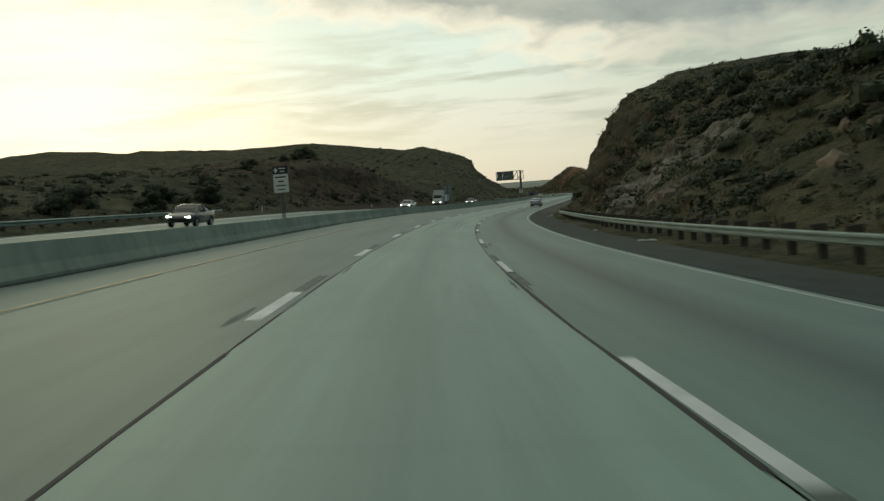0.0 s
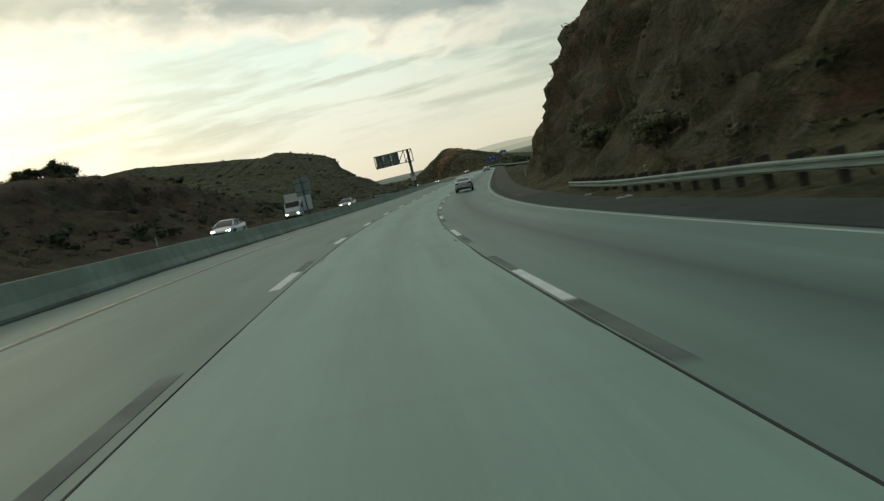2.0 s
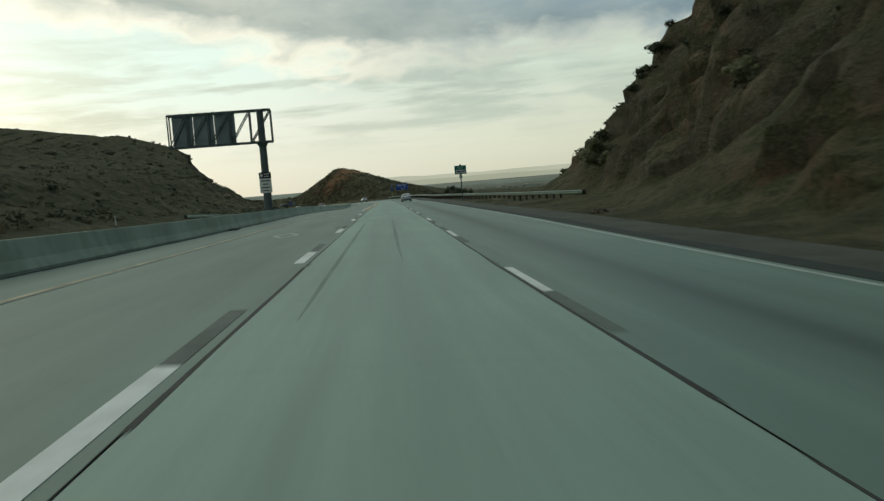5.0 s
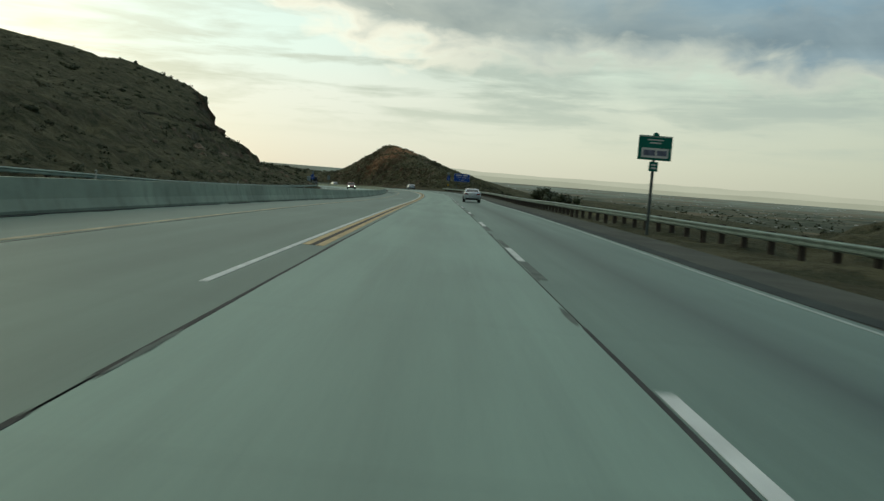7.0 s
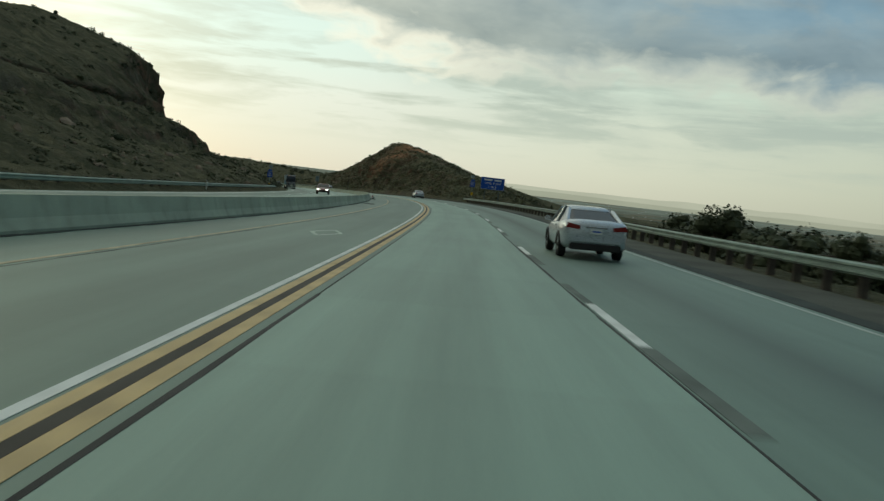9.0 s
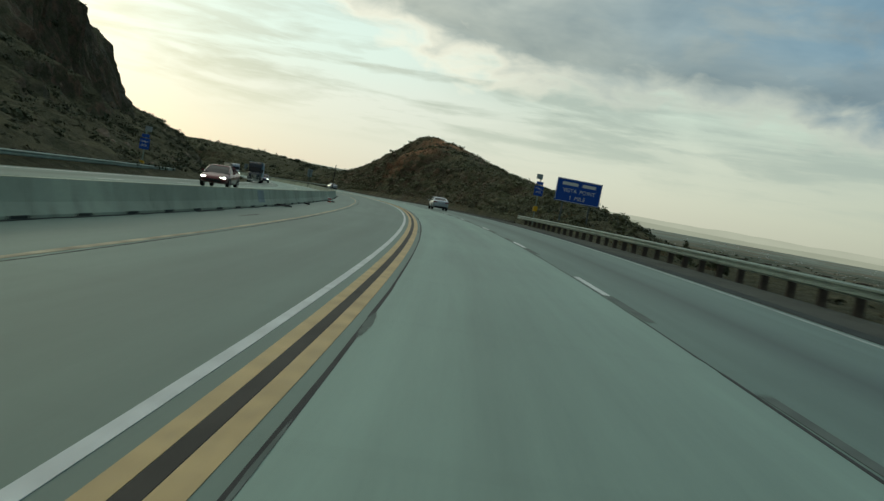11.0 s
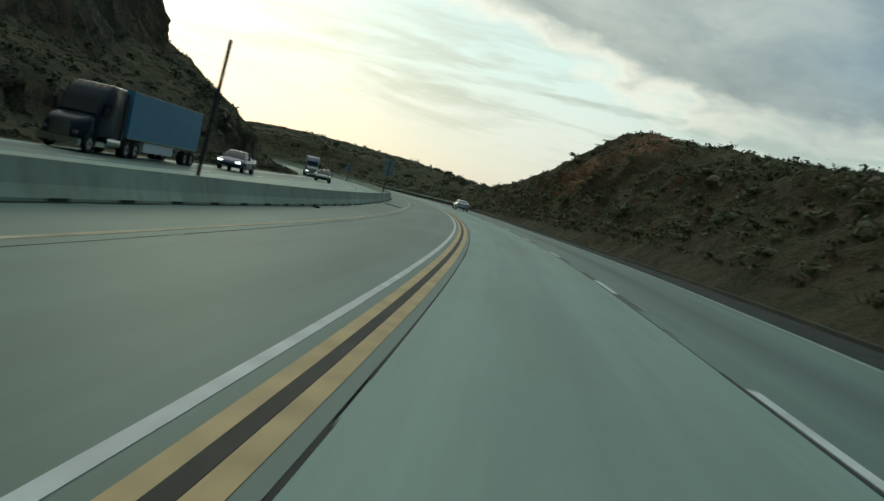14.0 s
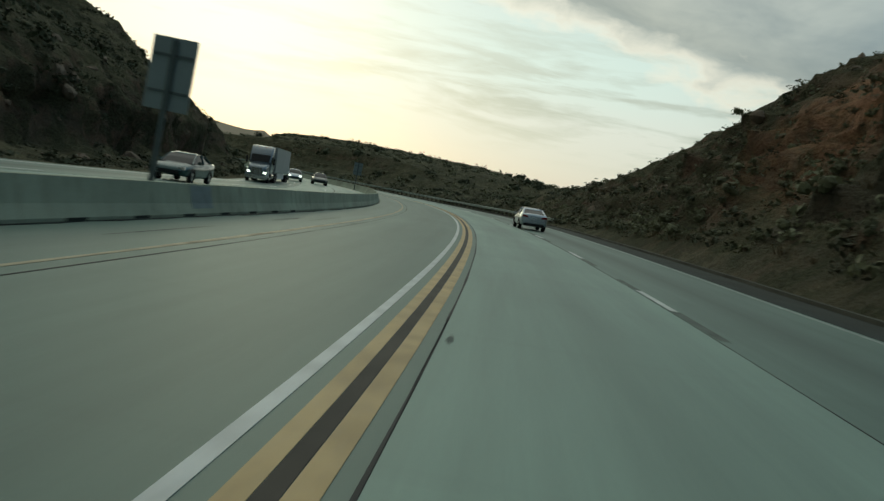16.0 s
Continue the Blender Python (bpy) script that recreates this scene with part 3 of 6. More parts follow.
for k, (d0, d1, mat) in enumerate(((-6.35, -4.01, M_CONC_INNER), (-3.985, -0.012, M_CONC_INNER), (0.012, 3.64, M_CONC), (3.662, 8.0, M_CONC_DARK), (-10.6, -6.9, M_CONC), (-14.3, -10.65, M_CONC), (-19.3, -14.35, M_CONC_DARK))):
    for a in np.arange(S0, S1 - 1, 54.5):
        part("lane_slab", sheet("lane_slab", np.linspace(a, a + 54.5, 23), [d0, (d0 + d1) / 2, d1], 0.0, mat), road)
for s0, s1, mat, words in ((S0, 93.0, M_ASPH_DARK, "dark asphalt outer shoulder"), (93.0, 418.0, M_ASPH, "dusty grey asphalt outer shoulder"), (418.0, S1, M_ASPH_DARK, "dark asphalt outer shoulder")):
    part("shoulder", sheet("shoulder", np.append(np.arange(s0, s1, 2.5), s1), [8.02, 9.4, 10.6], np.array([-0.005, -0.01, -0.03]), mat), road, label=words)
part("gutter", slab("gutter", S0, S1, 8.06, 8.62, 0.002, 0.004, M_GUTTER, wobble=0.05, seed=4), road, label="dark oily strip along the shoulder")
part("dike", slab("dike", 418.0, 690.0, 10.15, 10.42, 0.10, 0.12, M_ASPH, wobble=0.03, seed=9), road, label="low rounded asphalt dike at the foot of the cut")


def mark(name, s0, s1, d0, d1, mat, h=0.005, wob=0.0, seed=1):
    return part(name, slab(name, s0, s1, d0, d1, h, 0.004, mat, wobble=wob, seed=seed), road)


# tarred joint lines of uneven width
rng = random.Random(3)
for d in (0.0, 3.65, -4.0):
    s = S0
    while s < S1 - 20:
        n = rng.uniform(8, 26)
        wd = rng.uniform(0.006, 0.026) if d > -1 else rng.uniform(0.006, 0.016)
        mark("joint_seal", s, s + n, d - wd, d + wd, M_JOINT, 0.003, 0.008, int(s + 500))
        s += n + rng.uniform(0, 1.2)
DASH_L, DASH_R, STEP = -2.36, 5.35, 14.63
SOLID = 217.5
k0 = int((S0 - DASH_L) // STEP)
for k in range(k0, k0 + 61):
    s = DASH_L + k * STEP
    if s + 9 < SOLID:
        mark("lane_dash", s, s + 3.66, -0.35, -0.13, M_WHITE, wob=0.004)
        mark("contrast_dash", s + 3.72, s + 7.2, -0.35, -0.13, M_BLACK, wob=0.008)
    s = DASH_R + k * STEP
    if s < S1 - 10:
        mark("lane_dash", s, s + 3.66, 3.70, 3.84, M_WHITE)
        mark("contrast_dash", s - 3.4, s - 0.05, 3.69, 3.87, M_BLACK, wob=0.006)
        if k % 2:
            mark("contrast_dash", s + 3.72, s + 6.6, 3.69, 3.84, M_BLACK, wob=0.012)
mark("edge_line", S0, S1, 7.72, 7.83, M_EDGE, wob=0.006)
inner = lambda s: float(np.interp(s, [370, 420], [-4.22, -4.38]))
mark("edge_line", S0, S1, inner, lambda s: inner(s) + 0.11, M_YELLOW_OLD, wob=0.012)
mark("carpool_line", SOLID, S1, lambda s: float(np.interp(s, [230, 300, 330], [-0.68, -0.69, -0.80])), lambda s: float(np.interp(s, [230, 300, 330], [-0.58, -0.59, -0.69])), M_WHITE)
mark("carpool_line", SOLID + 6.5, S1, -0.545, -0.412, M_YELLOW)
mark("carpool_line", SOLID + 6.5, S1, -0.288, -0.135, M_YELLOW)
mark("carpool_line", SOLID + 6.5, S1, -0.407, -0.293, M_SEAM)
mark("edge_line", S0, S1, -7.85, -7.70, M_YELLOW_OLD)
mark("edge_line", S0, S1, -18.4, -18.25, M_WHITE)
for k in range(-5, 54):
    mark("lane_dash", k * STEP, k * STEP + 3.66, -11.55, -11.42, M_WHITE)
    mark("lane_dash", k * STEP, k * STEP + 3.66, -15.05, -14.92, M_WHITE)
# small dark repairs and spalls that hug the joints
def spall(s0, n, d, wd, seed):
    """A ragged dark patch with tapering ends."""
    r = random.Random(seed)
    k = max(6, int(n / 0.12))
    ss = [s0 + n * i / k for i in range(k + 1)]
    half = [wd * math.sin(math.pi * (0.04 + 0.92 * i / k)) ** 0.5 * r.uniform(0.55, 1.15) for i in range(k + 1)]
    P = [spot(s, d - w2 * r.uniform(0.7, 1.0), 0.0035) for s, w2 in zip(ss, half)] + [spot(s, d + w2, 0.0035) for s, w2 in zip(ss, half)]
    part("road_patch", mesh_from("road_patch", P, [(i, i + 1, k + 2 + i, k + 1 + i) for i in range(k)], M_PATCH), road, label="dark ragged spall beside a joint")


prs = random.Random(12)
for k in range(90):
    s, d = prs.uniform(-30, 640), prs.choice([0.0, 0.0, 3.65, 3.65, -4.0]) + prs.uniform(-0.12, 0.12)
    spall(s, prs.uniform(0.4, 2.4), d, prs.uniform(0.02, 0.06), k)
# longer worn patches in the lanes
for s, n, d, wd in ((71.5, 2.6, -0.62, 0.09), (199.5, 1.9, -0.5, 0.07), (177.5, 2.6, -0.55, 0.08), (208.0, 3.2, -4.6, 0.05), (-17.5, 2.0, -0.5, 0.08), (3.0, 2.2, 4.0, 0.07), (84.0, 2.0, 3.95, 0.06), (365.0, 3.0, -5.2, 0.10), (524.0, 3.5, -5.4, 0.10), (527.0, 6.0, -5.0, 0.05), (514.0, 5.0, -5.3, 0.04)):
    spall(s, n, d, wd, int(s * 3))
# tyre skid streaks in the lane
M_RUBBER = material("rubber streak", (0.178, 0.245, 0.2), 0.7, vary=0.2, scale=0.6)


def lerp_d(s0, s1):
    return lambda s: 0.005 + 0.05 * math.sin(math.pi * min(1, max(0, (s - s0) / (s1 - s0)))) ** 0.6


for s0, s1, d in ((26, 44, 2.2), (24, 42, 2.55), (18, 38, 0.75), (158, 186, 1.95), (150, 183, 0.6)):
    thin = lerp_d(s0, s1)
    mark("skid_mark", s0, s1, lambda s, d=d, thin=thin: d - thin(s), lambda s, d=d, thin=thin: d + thin(s), M_RUBBER, 0.003, 0.008, int(s0 * 7))


def diamond(s, d):
    """Outlined lozenge painted in the carpool lane."""
    for a, b in (((-1.8, 0), (0, 0.45)), ((0, 0.45), (1.8, 0)), ((1.8, 0), (0, -0.45)), ((0, -0.45), (-1.8, 0))):
        v, t = Vector((b[0] - a[0], b[1] - a[1])).normalized(), 0.06
        q = [(a[0] - v.y * t, a[1] + v.x * t), (b[0] - v.y * t, b[1] + v.x * t), (b[0] + v.y * t, b[1] - v.x * t), (a[0] + v.y * t, a[1] - v.x * t)]
        P = [spot(s + x, d + y, 0.006) for x, y in q]
        part("lane_diamond", mesh_from("lane_diamond", P, [(0, 1, 2, 3)], M_FAINT), road)


for s, d in ((203.4, -2.0), (173.2, -2.2), (42.2, -2.2), (300, -2.2)):
    diamond(s, d)

# ---------------------------------------------------------------- median barrier, cast in lengths
barrier = thing("median_barrier", Matrix(), "stained cast concrete median barrier beside the carpool lane", "barrier", kind="structure")
PROFILE = [(-0.30, 0.0), (-0.30, 0.08), (-0.19, 0.33), (-0.08, 0.81), (0.08, 0.81), (0.19, 0.33), (0.30, 0.08), (0.30, 0.0)]
BL = 6.1


def barrier_top(s):
    """The road has been resurfaced in places, so that the barrier stands lower."""
    return float(np.interp(s, [100, 200, 300, 345, 450, 480, 520, 560], [0.80, 0.74, 0.72, 0.69, 0.65, 0.65, 0.71, 0.74]))


def barrier_length(s0, s1):
    """One cast length that follows the bend of the road."""
    ss = np.linspace(s0, s1, 4)
    return loft("barrier_length", [[Vector(spots(s, -6.6 + x, z * barrier_top(s) / 0.81)) for x, z in PROFILE] for s in ss], M_BARRIER, smooth=False)


for k in range(int((S1 - S0) / BL)):
    part("barrier_length", barrier_length(S0 + k * BL, S0 + (k + 1) * BL - 0.008), barrier)
for k in range(130):
    s0, n = S0 + k * 5.4, 5.4 if rng.random() < 0.8 else 3.5
    w_in = rng.uniform(0.05, 0.16) if s0 < 330 else rng.uniform(0.015, 0.05)
    part("dirt_line", slab("dirt_line", s0, s0 + n, -6.31, -6.27 + w_in, 0.014, 0.014, M_GUTTER, 0.9, 0.025, k + 900), barrier, label="dark grit along the foot")
for k in range(30):
    s = S0 + 20 + k * 19.7 + rng.uniform(-6, 6)
    part("dirt_line", slab("dirt_line", s, s + rng.uniform(1.5, 6), -6.29 + rng.uniform(0, 0.02), -6.18 + rng.uniform(0, 0.1), 0.012, 0.012, M_GUTTER, 0.8, 0.02, k), barrier, label="dark grit along the foot")

# drain openings in the foot, drawn as dark strips for the shade inside, and squares where graffiti has been painted
# over
M_COVER = material("blue-grey cover paint", (0.19, 0.235, 0.24), 0.8, vary=0.15, scale=2.0, fine=12)
for k in range(74):
    s = 344.0 + k * 2.55
    part("drain_opening", slab("drain_opening", s, s + 0.7, -6.302, -6.292, 0.07, 0.06, M_GUTTER, 0.25), barrier, label="dark drain opening in the foot")


def cover_patch(s0, s1, z0, z1):
    k = barrier_top((s0 + s1) / 2) / 0.81
    face = [(-6.6 + float(np.interp(z, [0.08, 0.33, 0.81], [0.30, 0.19, 0.08])) + 0.005, z * k) for z in (z0, 0.335, z1)]
    rows = [[Vector(spots(s, d, z)) for d, z in face] + [Vector(spots(s, d - 0.02, z)) for d, z in reversed(face)] for s in (s0, (s0 + s1) / 2, s1)]
    part("cover_patch", loft("cover_patch", rows, M_COVER, smooth=False), barrier, label="blue-grey square of cover paint")


for s0, s1, z0, z1 in ((373.8, 375.1, 0.2, 0.74), (433.4, 435.0, 0.2, 0.6), (520.6, 522.0, 0.2, 0.76)):
    cover_patch(s0, s1, z0, z1)

# ---------------------------------------------------------------- ground
ROW_S = np.arange(-60, 901, 30.0)
RIGHT_D = np.array([10.4, 13, 17, 22, 30, 45, 75, 140, 260, 460.0])
LEFT_D = np.array([19.2, 20, 25, 30, 35, 40, 45, 52, 75, 130, 260, 460.0])
PLAIN = -72.0
RIGHT_H = [
    [0.3, 0.3, 0.3, 0.3, 0.3, 0.3, 0.3, 0.3, 0.2, 0.1, 0.1, 0.0, 0.0, 0.0, 0.0, 0.0, 1.2, 2.2, 3.0, 3.2, 3.0, 1.6, 0.3, 0.3, 0.3, 0.3, 0.3, 0.3, 0.3, 0.3, 0.3, 0.3, 0.3],
    [1.5, 1.6, 2.0, 3.2, 5.5, 9.2, 7.9, 7.9, 1.8, 0.1, 0.2, -0.4, -1.1, -1.1, -1.1, -1.4, 2.4, 5.0, 7.1, 7.9, 7.4, 5.6, 2.9, 1.8, 1.3, 1.3, 1.5, 1.5, 1.5, 1.5, 1.4, 1.3, 1.3],
    [2.8, 3.2, 4.1, 6.4, 10.1, 15.3, 18.6, 16.6, 11.0, 4.8, 1.5, -2.0, -3.6, -3.6, -3.6, -3.9, 1.6, 4.1, 7.2, 11.0, 13.8, 11.0, 6.7, 2.9, 2.1, 2.4, 2.8, 2.9, 2.9, 2.8, 2.7, 2.5, 2.4],
    [5.4, 6.2, 7.7, 10.6, 14.2, 18.0, 21.7, 23.9, 23.5, 18.2, 7.2, -3.5, -7.0, -7.0, -7.0, -7.3, -2.0, 2.7, 5.2, 9.2, 14.8, 19.0, 11.8, 3.0, 3.2, 8.0, 8.4, 5.9, 5.9, 5.6, 5.4, 5.2, 5.0],
    [7.9, 8.9, 10.1, 12.0, 15.0, 19.1, 23.2, 24.0, 20.8, 16.8, 5.6, -4.0, -13.3, -13.3, -13.3, -13.6, -10.1, -6.5, 0.5, 5.6, 9.6, 14.4, 8.9, 7.4, 6.7, 8.6, 9.6, 7.0, 7.0, 6.8, 6.7, 6.6, 6.4],
    [10.5, 12.5, 14.8, 17.1, 18.8, 20.1, 22.9, 22.5, 18.7, 12.6, 4.8, -14.0, -25.9, -25.9, -25.9, -26.2, -11.8, -2.6, -1.6, 0.2, 1.4, 1.9, 3.3, 6.1, 7.6, 9.6, 11.2, 11.2, 7.0, 4.5, 5.3, 6.0, 6.6],
    [16.1, 19.4, 23.3, 27.8, 31.8, 34.3, 34.7, 31.4, 24.9, 15.4, 5.8, -27.9, -53.2, -53.2, -53.2, -53.5, -22.3, -6.9, -5.1, -2.2, -0.5, 1.2, 0.8, 3.0, 5.4, 7.2, 12.6, 14.8, 12.6, 0.9, 0.4, 2.7, 5.0],
    [25.6, 30.6, 36.6, 43.5, 49.5, 53.0, 53.0, 47.6, 37.4, 22.8, 7.9, -32.5, -60.5, -60.5, -60.5, -60.8, -27.6, -11.7, -12.0, -11.2, -8.7, -5.6, -3.3, -0.5, 0.9, 5.5, 10.5, 13.5, 12.7, 11.6, 12.2, 13.3, 14.3],
]
LEFT_H = [
    [0.3, 0.3, 0.3, 0.3, 0.3, 0.3, 0.3, 0.3, 0.3, 0.3, 0.3, 0.3, 0.3, 0.3, 0.3, 0.3, 0.3, 0.3, 0.3, 0.3, 0.3, 0.3, 0.3, 0.3, 0.3, 0.3, 0.3, 0.3, 0.3, 0.3, 0.3, 0.3, 0.3],
    [0.5, 0.7, 0.9, 1.2, 1.4, 2.6, 3.6, 3.0, 1.9, 1.9, 2.1, 2.3, 2.3, 2.0, 1.8, 2.0, 2.2, 2.4, 2.4, 2.3, 2.1, 1.9, 2.6, 4.6, 4.3, 3.4, 2.5, 1.9, 1.6, 1.4, 1.3, 1.2, 1.2],
    [0.9, 1.3, 1.9, 2.4, 2.9, 6.0, 8.6, 7.0, 4.0, 3.8, 4.2, 4.6, 4.6, 3.8, 2.9, 3.3, 3.9, 4.2, 4.3, 4.4, 4.1, 3.2, 2.5, 7.5, 8.1, 6.7, 5.1, 3.9, 3.1, 2.7, 2.5, 2.4, 2.4],
    [1.0, 1.6, 2.4, 3.3, 3.9, 6.8, 9.7, 10.2, 5.8, 5.9, 6.6, 7.3, 7.5, 6.2, 4.7, 4.0, 4.4, 4.5, 5.1, 5.8, 6.3, 7.3, 9.4, 12.2, 12.0, 9.3, 7.1, 5.3, 4.2, 3.7, 3.4, 3.3, 3.2],
    [1.2, 2.0, 2.9, 4.0, 4.7, 7.1, 10.3, 11.3, 7.0, 7.0, 7.8, 8.6, 9.3, 8.9, 8.9, 8.0, 8.1, 10.1, 10.4, 11.0, 10.2, 11.5, 14.5, 16.7, 15.3, 11.7, 8.7, 6.5, 5.1, 4.4, 4.1, 4.0, 3.9],
    [1.4, 2.2, 3.2, 4.3, 5.1, 7.2, 10.5, 12.2, 7.8, 7.6, 8.4, 9.4, 10.2, 10.2, 10.6, 10.6, 11.2, 12.1, 6.5, 6.7, 12.6, 12.9, 12.3, 18.9, 18.3, 13.8, 9.9, 7.2, 5.6, 4.8, 4.5, 4.3, 4.2],
    [1.7, 2.5, 3.6, 4.8, 5.7, 7.3, 10.3, 12.5, 8.4, 8.4, 9.3, 10.4, 11.5, 11.9, 13.0, 14.3, 16.5, 21.1, 26.1, 25.8, 22.9, 21.8, 30.0, 33.3, 25.6, 16.8, 11.2, 7.9, 6.2, 5.4, 5.0, 4.8, 4.7],
    [2.7, 3.7, 5.0, 6.4, 7.4, 8.5, 9.8, 11.4, 10.0, 11.2, 12.6, 14.2, 15.9, 17.3, 19.8, 23.3, 28.1, 28.1, 33.3, 35.1, 38.7, 40.2, 41.1, 35.3, 27.3, 19.3, 13.8, 10.4, 8.5, 7.5, 6.9, 6.6, 6.4],
    [3.3, 4.3, 5.6, 6.9, 8.0, 9.2, 9.7, 10.2, 10.8, 12.3, 14.2, 17.1, 21.2, 25.4, 29.5, 35.1, 35.9, 33.4, 32.5, 30.7, 30.3, 30.1, 29.1, 26.6, 22.6, 17.7, 14.1, 11.5, 9.7, 8.6, 7.9, 7.4, 7.1],
    [5.7, 7.4, 9.3, 11.5, 13.2, 14.8, 15.8, 16.9, 18.6, 21.7, 26.0, 31.3, 36.9, 39.9, 35.8, 33.2, 35.4, 39.1, 44.8, 46.5, 48.0, 49.6, 48.6, 44.3, 37.2, 29.1, 23.0, 18.8, 16.0, 14.2, 13.1, 12.4, 11.8],
]


# the rock wall on the inner side of the last bend: where its foot stands and how high it is
CLIFF_S = np.arange(450, 631, 30.0)
CLIFF_TOE = np.array([23.5, 26.7, 27.5, 28.0, 28.4, 27.2, 24.0])
CLIFF_RISE = np.array([0.62, 0.54, 0.52, 0.56, 0.97, 0.93, 1.1])


def terrain(profiles, dist, side, seed):
    """Ground beside the road from its toe to the plain: knots of height along the road, smoothed, with weathered relief."""
    cols = [np.full(len(ROW_S), -0.06)] + [np.array(p, float) for p in profiles]
    knots = np.stack(cols, 1)
    ss = np.concatenate([np.arange(-70, 640, 1.15), np.arange(640, 880, 3.0)])
    a = np.concatenate([np.arange(dist[0], 46, 0.58), np.arange(46, 80, 2.0), np.arange(80, 150, 5.0), np.arange(150, 265, 12.0), np.arange(270, 461, 38)])
    along = np.stack([np.interp(ss, ROW_S, knots[:, j]) for j in range(knots.shape[1])], 1)
    kern = np.hanning(19)
    kern /= kern.sum()
    along = np.stack([np.convolve(np.pad(along[:, j], 9, mode="edge"), kern, "valid") for j in range(along.shape[1])], 1)
    low = PLAIN - np.interp(ss, S_AT, line_z)
    along = np.concatenate([along, low[:, None]], 1)
    H = np.stack([np.interp(a, dist, along[i]) for i in range(len(ss))], 0)
    Hs = H.copy()
    for _ in range(2):
        Hs[:, 2:-2] = (Hs[:, 1:-3] + 2 * Hs[:, 2:-2] + Hs[:, 3:-1]) / 4
    H = Hs
    SS, AA = np.meshgrid(ss, a, indexing="ij")
    curl = np.abs(np.interp(SS, S_AT, bend))
    reach = AA / (1 + (AA * curl) ** 4) ** 0.25
    if side < 0:
        toe_at, rise = np.interp(SS, CLIFF_S, CLIFF_TOE), np.interp(SS, CLIFF_S, CLIFF_RISE)
        wall = np.interp(AA - toe_at, [-3.0, 0.0, 1.0, 3.0, 6.0, 12.0, 20.0, 30.0], [0.0, 0.35, 4.0, 6.3, 8.7, 11.5, 14.0, 15.0]) * rise
        along_w = np.clip((SS - 446) / 24, 0, 1) * np.clip((640 - SS) / 28, 0, 1)
        share = along_w * np.clip((51 - AA) / 8, 0, 1)
        H = H * (1 - share) + wall * share
    else:
        # the ridge behind the far bend breaks off into a gully
        H = H - 14.0 * np.clip((SS - 729.0 - 0.37 * reach) / 10.0, 0, 1) * np.clip((reach - 30) / 25, 0, 1)
    P = spots(SS, reach * side, H)
    slope = np.abs(np.gradient(H, axis=1) / np.gradient(a)[None])
    steep = np.clip((slope - 0.35) / 0.9, 0, 1)
    toe = np.clip((AA - dist[0]) / 4.0, 0, 1)
    flat = P.reshape(-1, 3)
    n1 = np.array([noise.fractal(Vector(p) * 0.09 + Vector((seed, 0, 0)), 0.9, 2.1, 5) for p in flat]).reshape(SS.shape)
    n2 = np.array([noise.ridged_multi_fractal(Vector((p[0] * 0.16, p[1] * 0.16, p[2] * 0.09 + seed)), 0.9, 2.2, 4, 0.9, 2.0) for p in flat]).reshape(SS.shape)
    n3 = np.array([noise.turbulence(Vector((p[0] * 0.45, p[1] * 0.45, p[2] * 0.2 + seed)), 3, False) for p in flat]).reshape(SS.shape)
    ang = np.interp(SS, S_AT, turn)
    out = n1 * 0.9 * toe * (0.4 + steep) + (n2 - 0.85) * 0.95 * steep * toe + (n3 - 0.45) * 1.5 * toe * (0.3 + 0.7 * steep)
    P[..., 0] -= side * np.cos(ang) * out * (0.25 + steep)
    P[..., 1] += side * np.sin(ang) * out * (0.25 + steep)
    P[..., 2] += out * (1.0 - 0.55 * steep) * 0.8
    f = grid_faces(len(ss), len(a))
    if side < 0:
        f = f[:, ::-1]
    return P, ss, a, steep, f


ground_l = terrain(LEFT_H, LEFT_D, -1, 3.0)
ground_r = terrain(RIGHT_H, RIGHT_D, 1, 11.0)
for g in (ground_l, ground_r):
    ob = new("ground", mesh_from("ground", g[0].reshape(-1, 3), g[4][:, ::-1], M_HILL, smooth=True))
    tagged(ob, "dry brown hillside with rock cuts beside the freeway", "hillside", kind="structure")
# valley floor out to the horizon
rr, na = np.array([0, 350, 700, 1300, 2200, 3400, 4900.0]), 72


def plain_z(r):
    """The valley floor rises gently towards the far mountains."""
    return PLAIN - 1.0 + 128.0 * min(1.0, max(0.0, (r - 350) / 4450)) ** 1.05


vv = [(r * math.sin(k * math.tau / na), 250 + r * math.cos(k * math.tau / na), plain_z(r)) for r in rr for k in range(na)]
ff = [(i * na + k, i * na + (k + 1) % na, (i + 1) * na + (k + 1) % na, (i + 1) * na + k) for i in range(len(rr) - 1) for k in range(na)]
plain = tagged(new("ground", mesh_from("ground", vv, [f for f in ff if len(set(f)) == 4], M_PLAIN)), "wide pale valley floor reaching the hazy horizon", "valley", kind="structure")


def far_range(name, az0, az1, radius, height, rough, mat, seed):
    """A low range of mountains on the skyline."""
    az = np.radians(np.linspace(az0, az1, 160))
    vs, n = [], len(az)
    for i, q in enumerate(az):
        edge = min(1, i / 12, (n - 1 - i) / 12)
        hgt = PLAIN + (height - PLAIN) * (0.35 + 0.65 * edge) + rough * noise.fractal(Vector((math.degrees(q) * 0.12, seed, 0)), 0.9, 2.0, 5) * edge
        for r, z in ((radius, plain_z(radius) - 3), (radius + 130, (hgt + plain_z(radius)) / 2 - 1), (radius + 260, hgt), (radius + 290, PLAIN - 2)):
            vs.append((r * math.sin(q), 250 + r * math.cos(q), z))
    ob = new(name, mesh_from(name, vs, grid_faces(n, 4), mat, smooth=True))
    return tagged(ob, "pale hazy mountain range on the far horizon", "mountains", kind="structure")


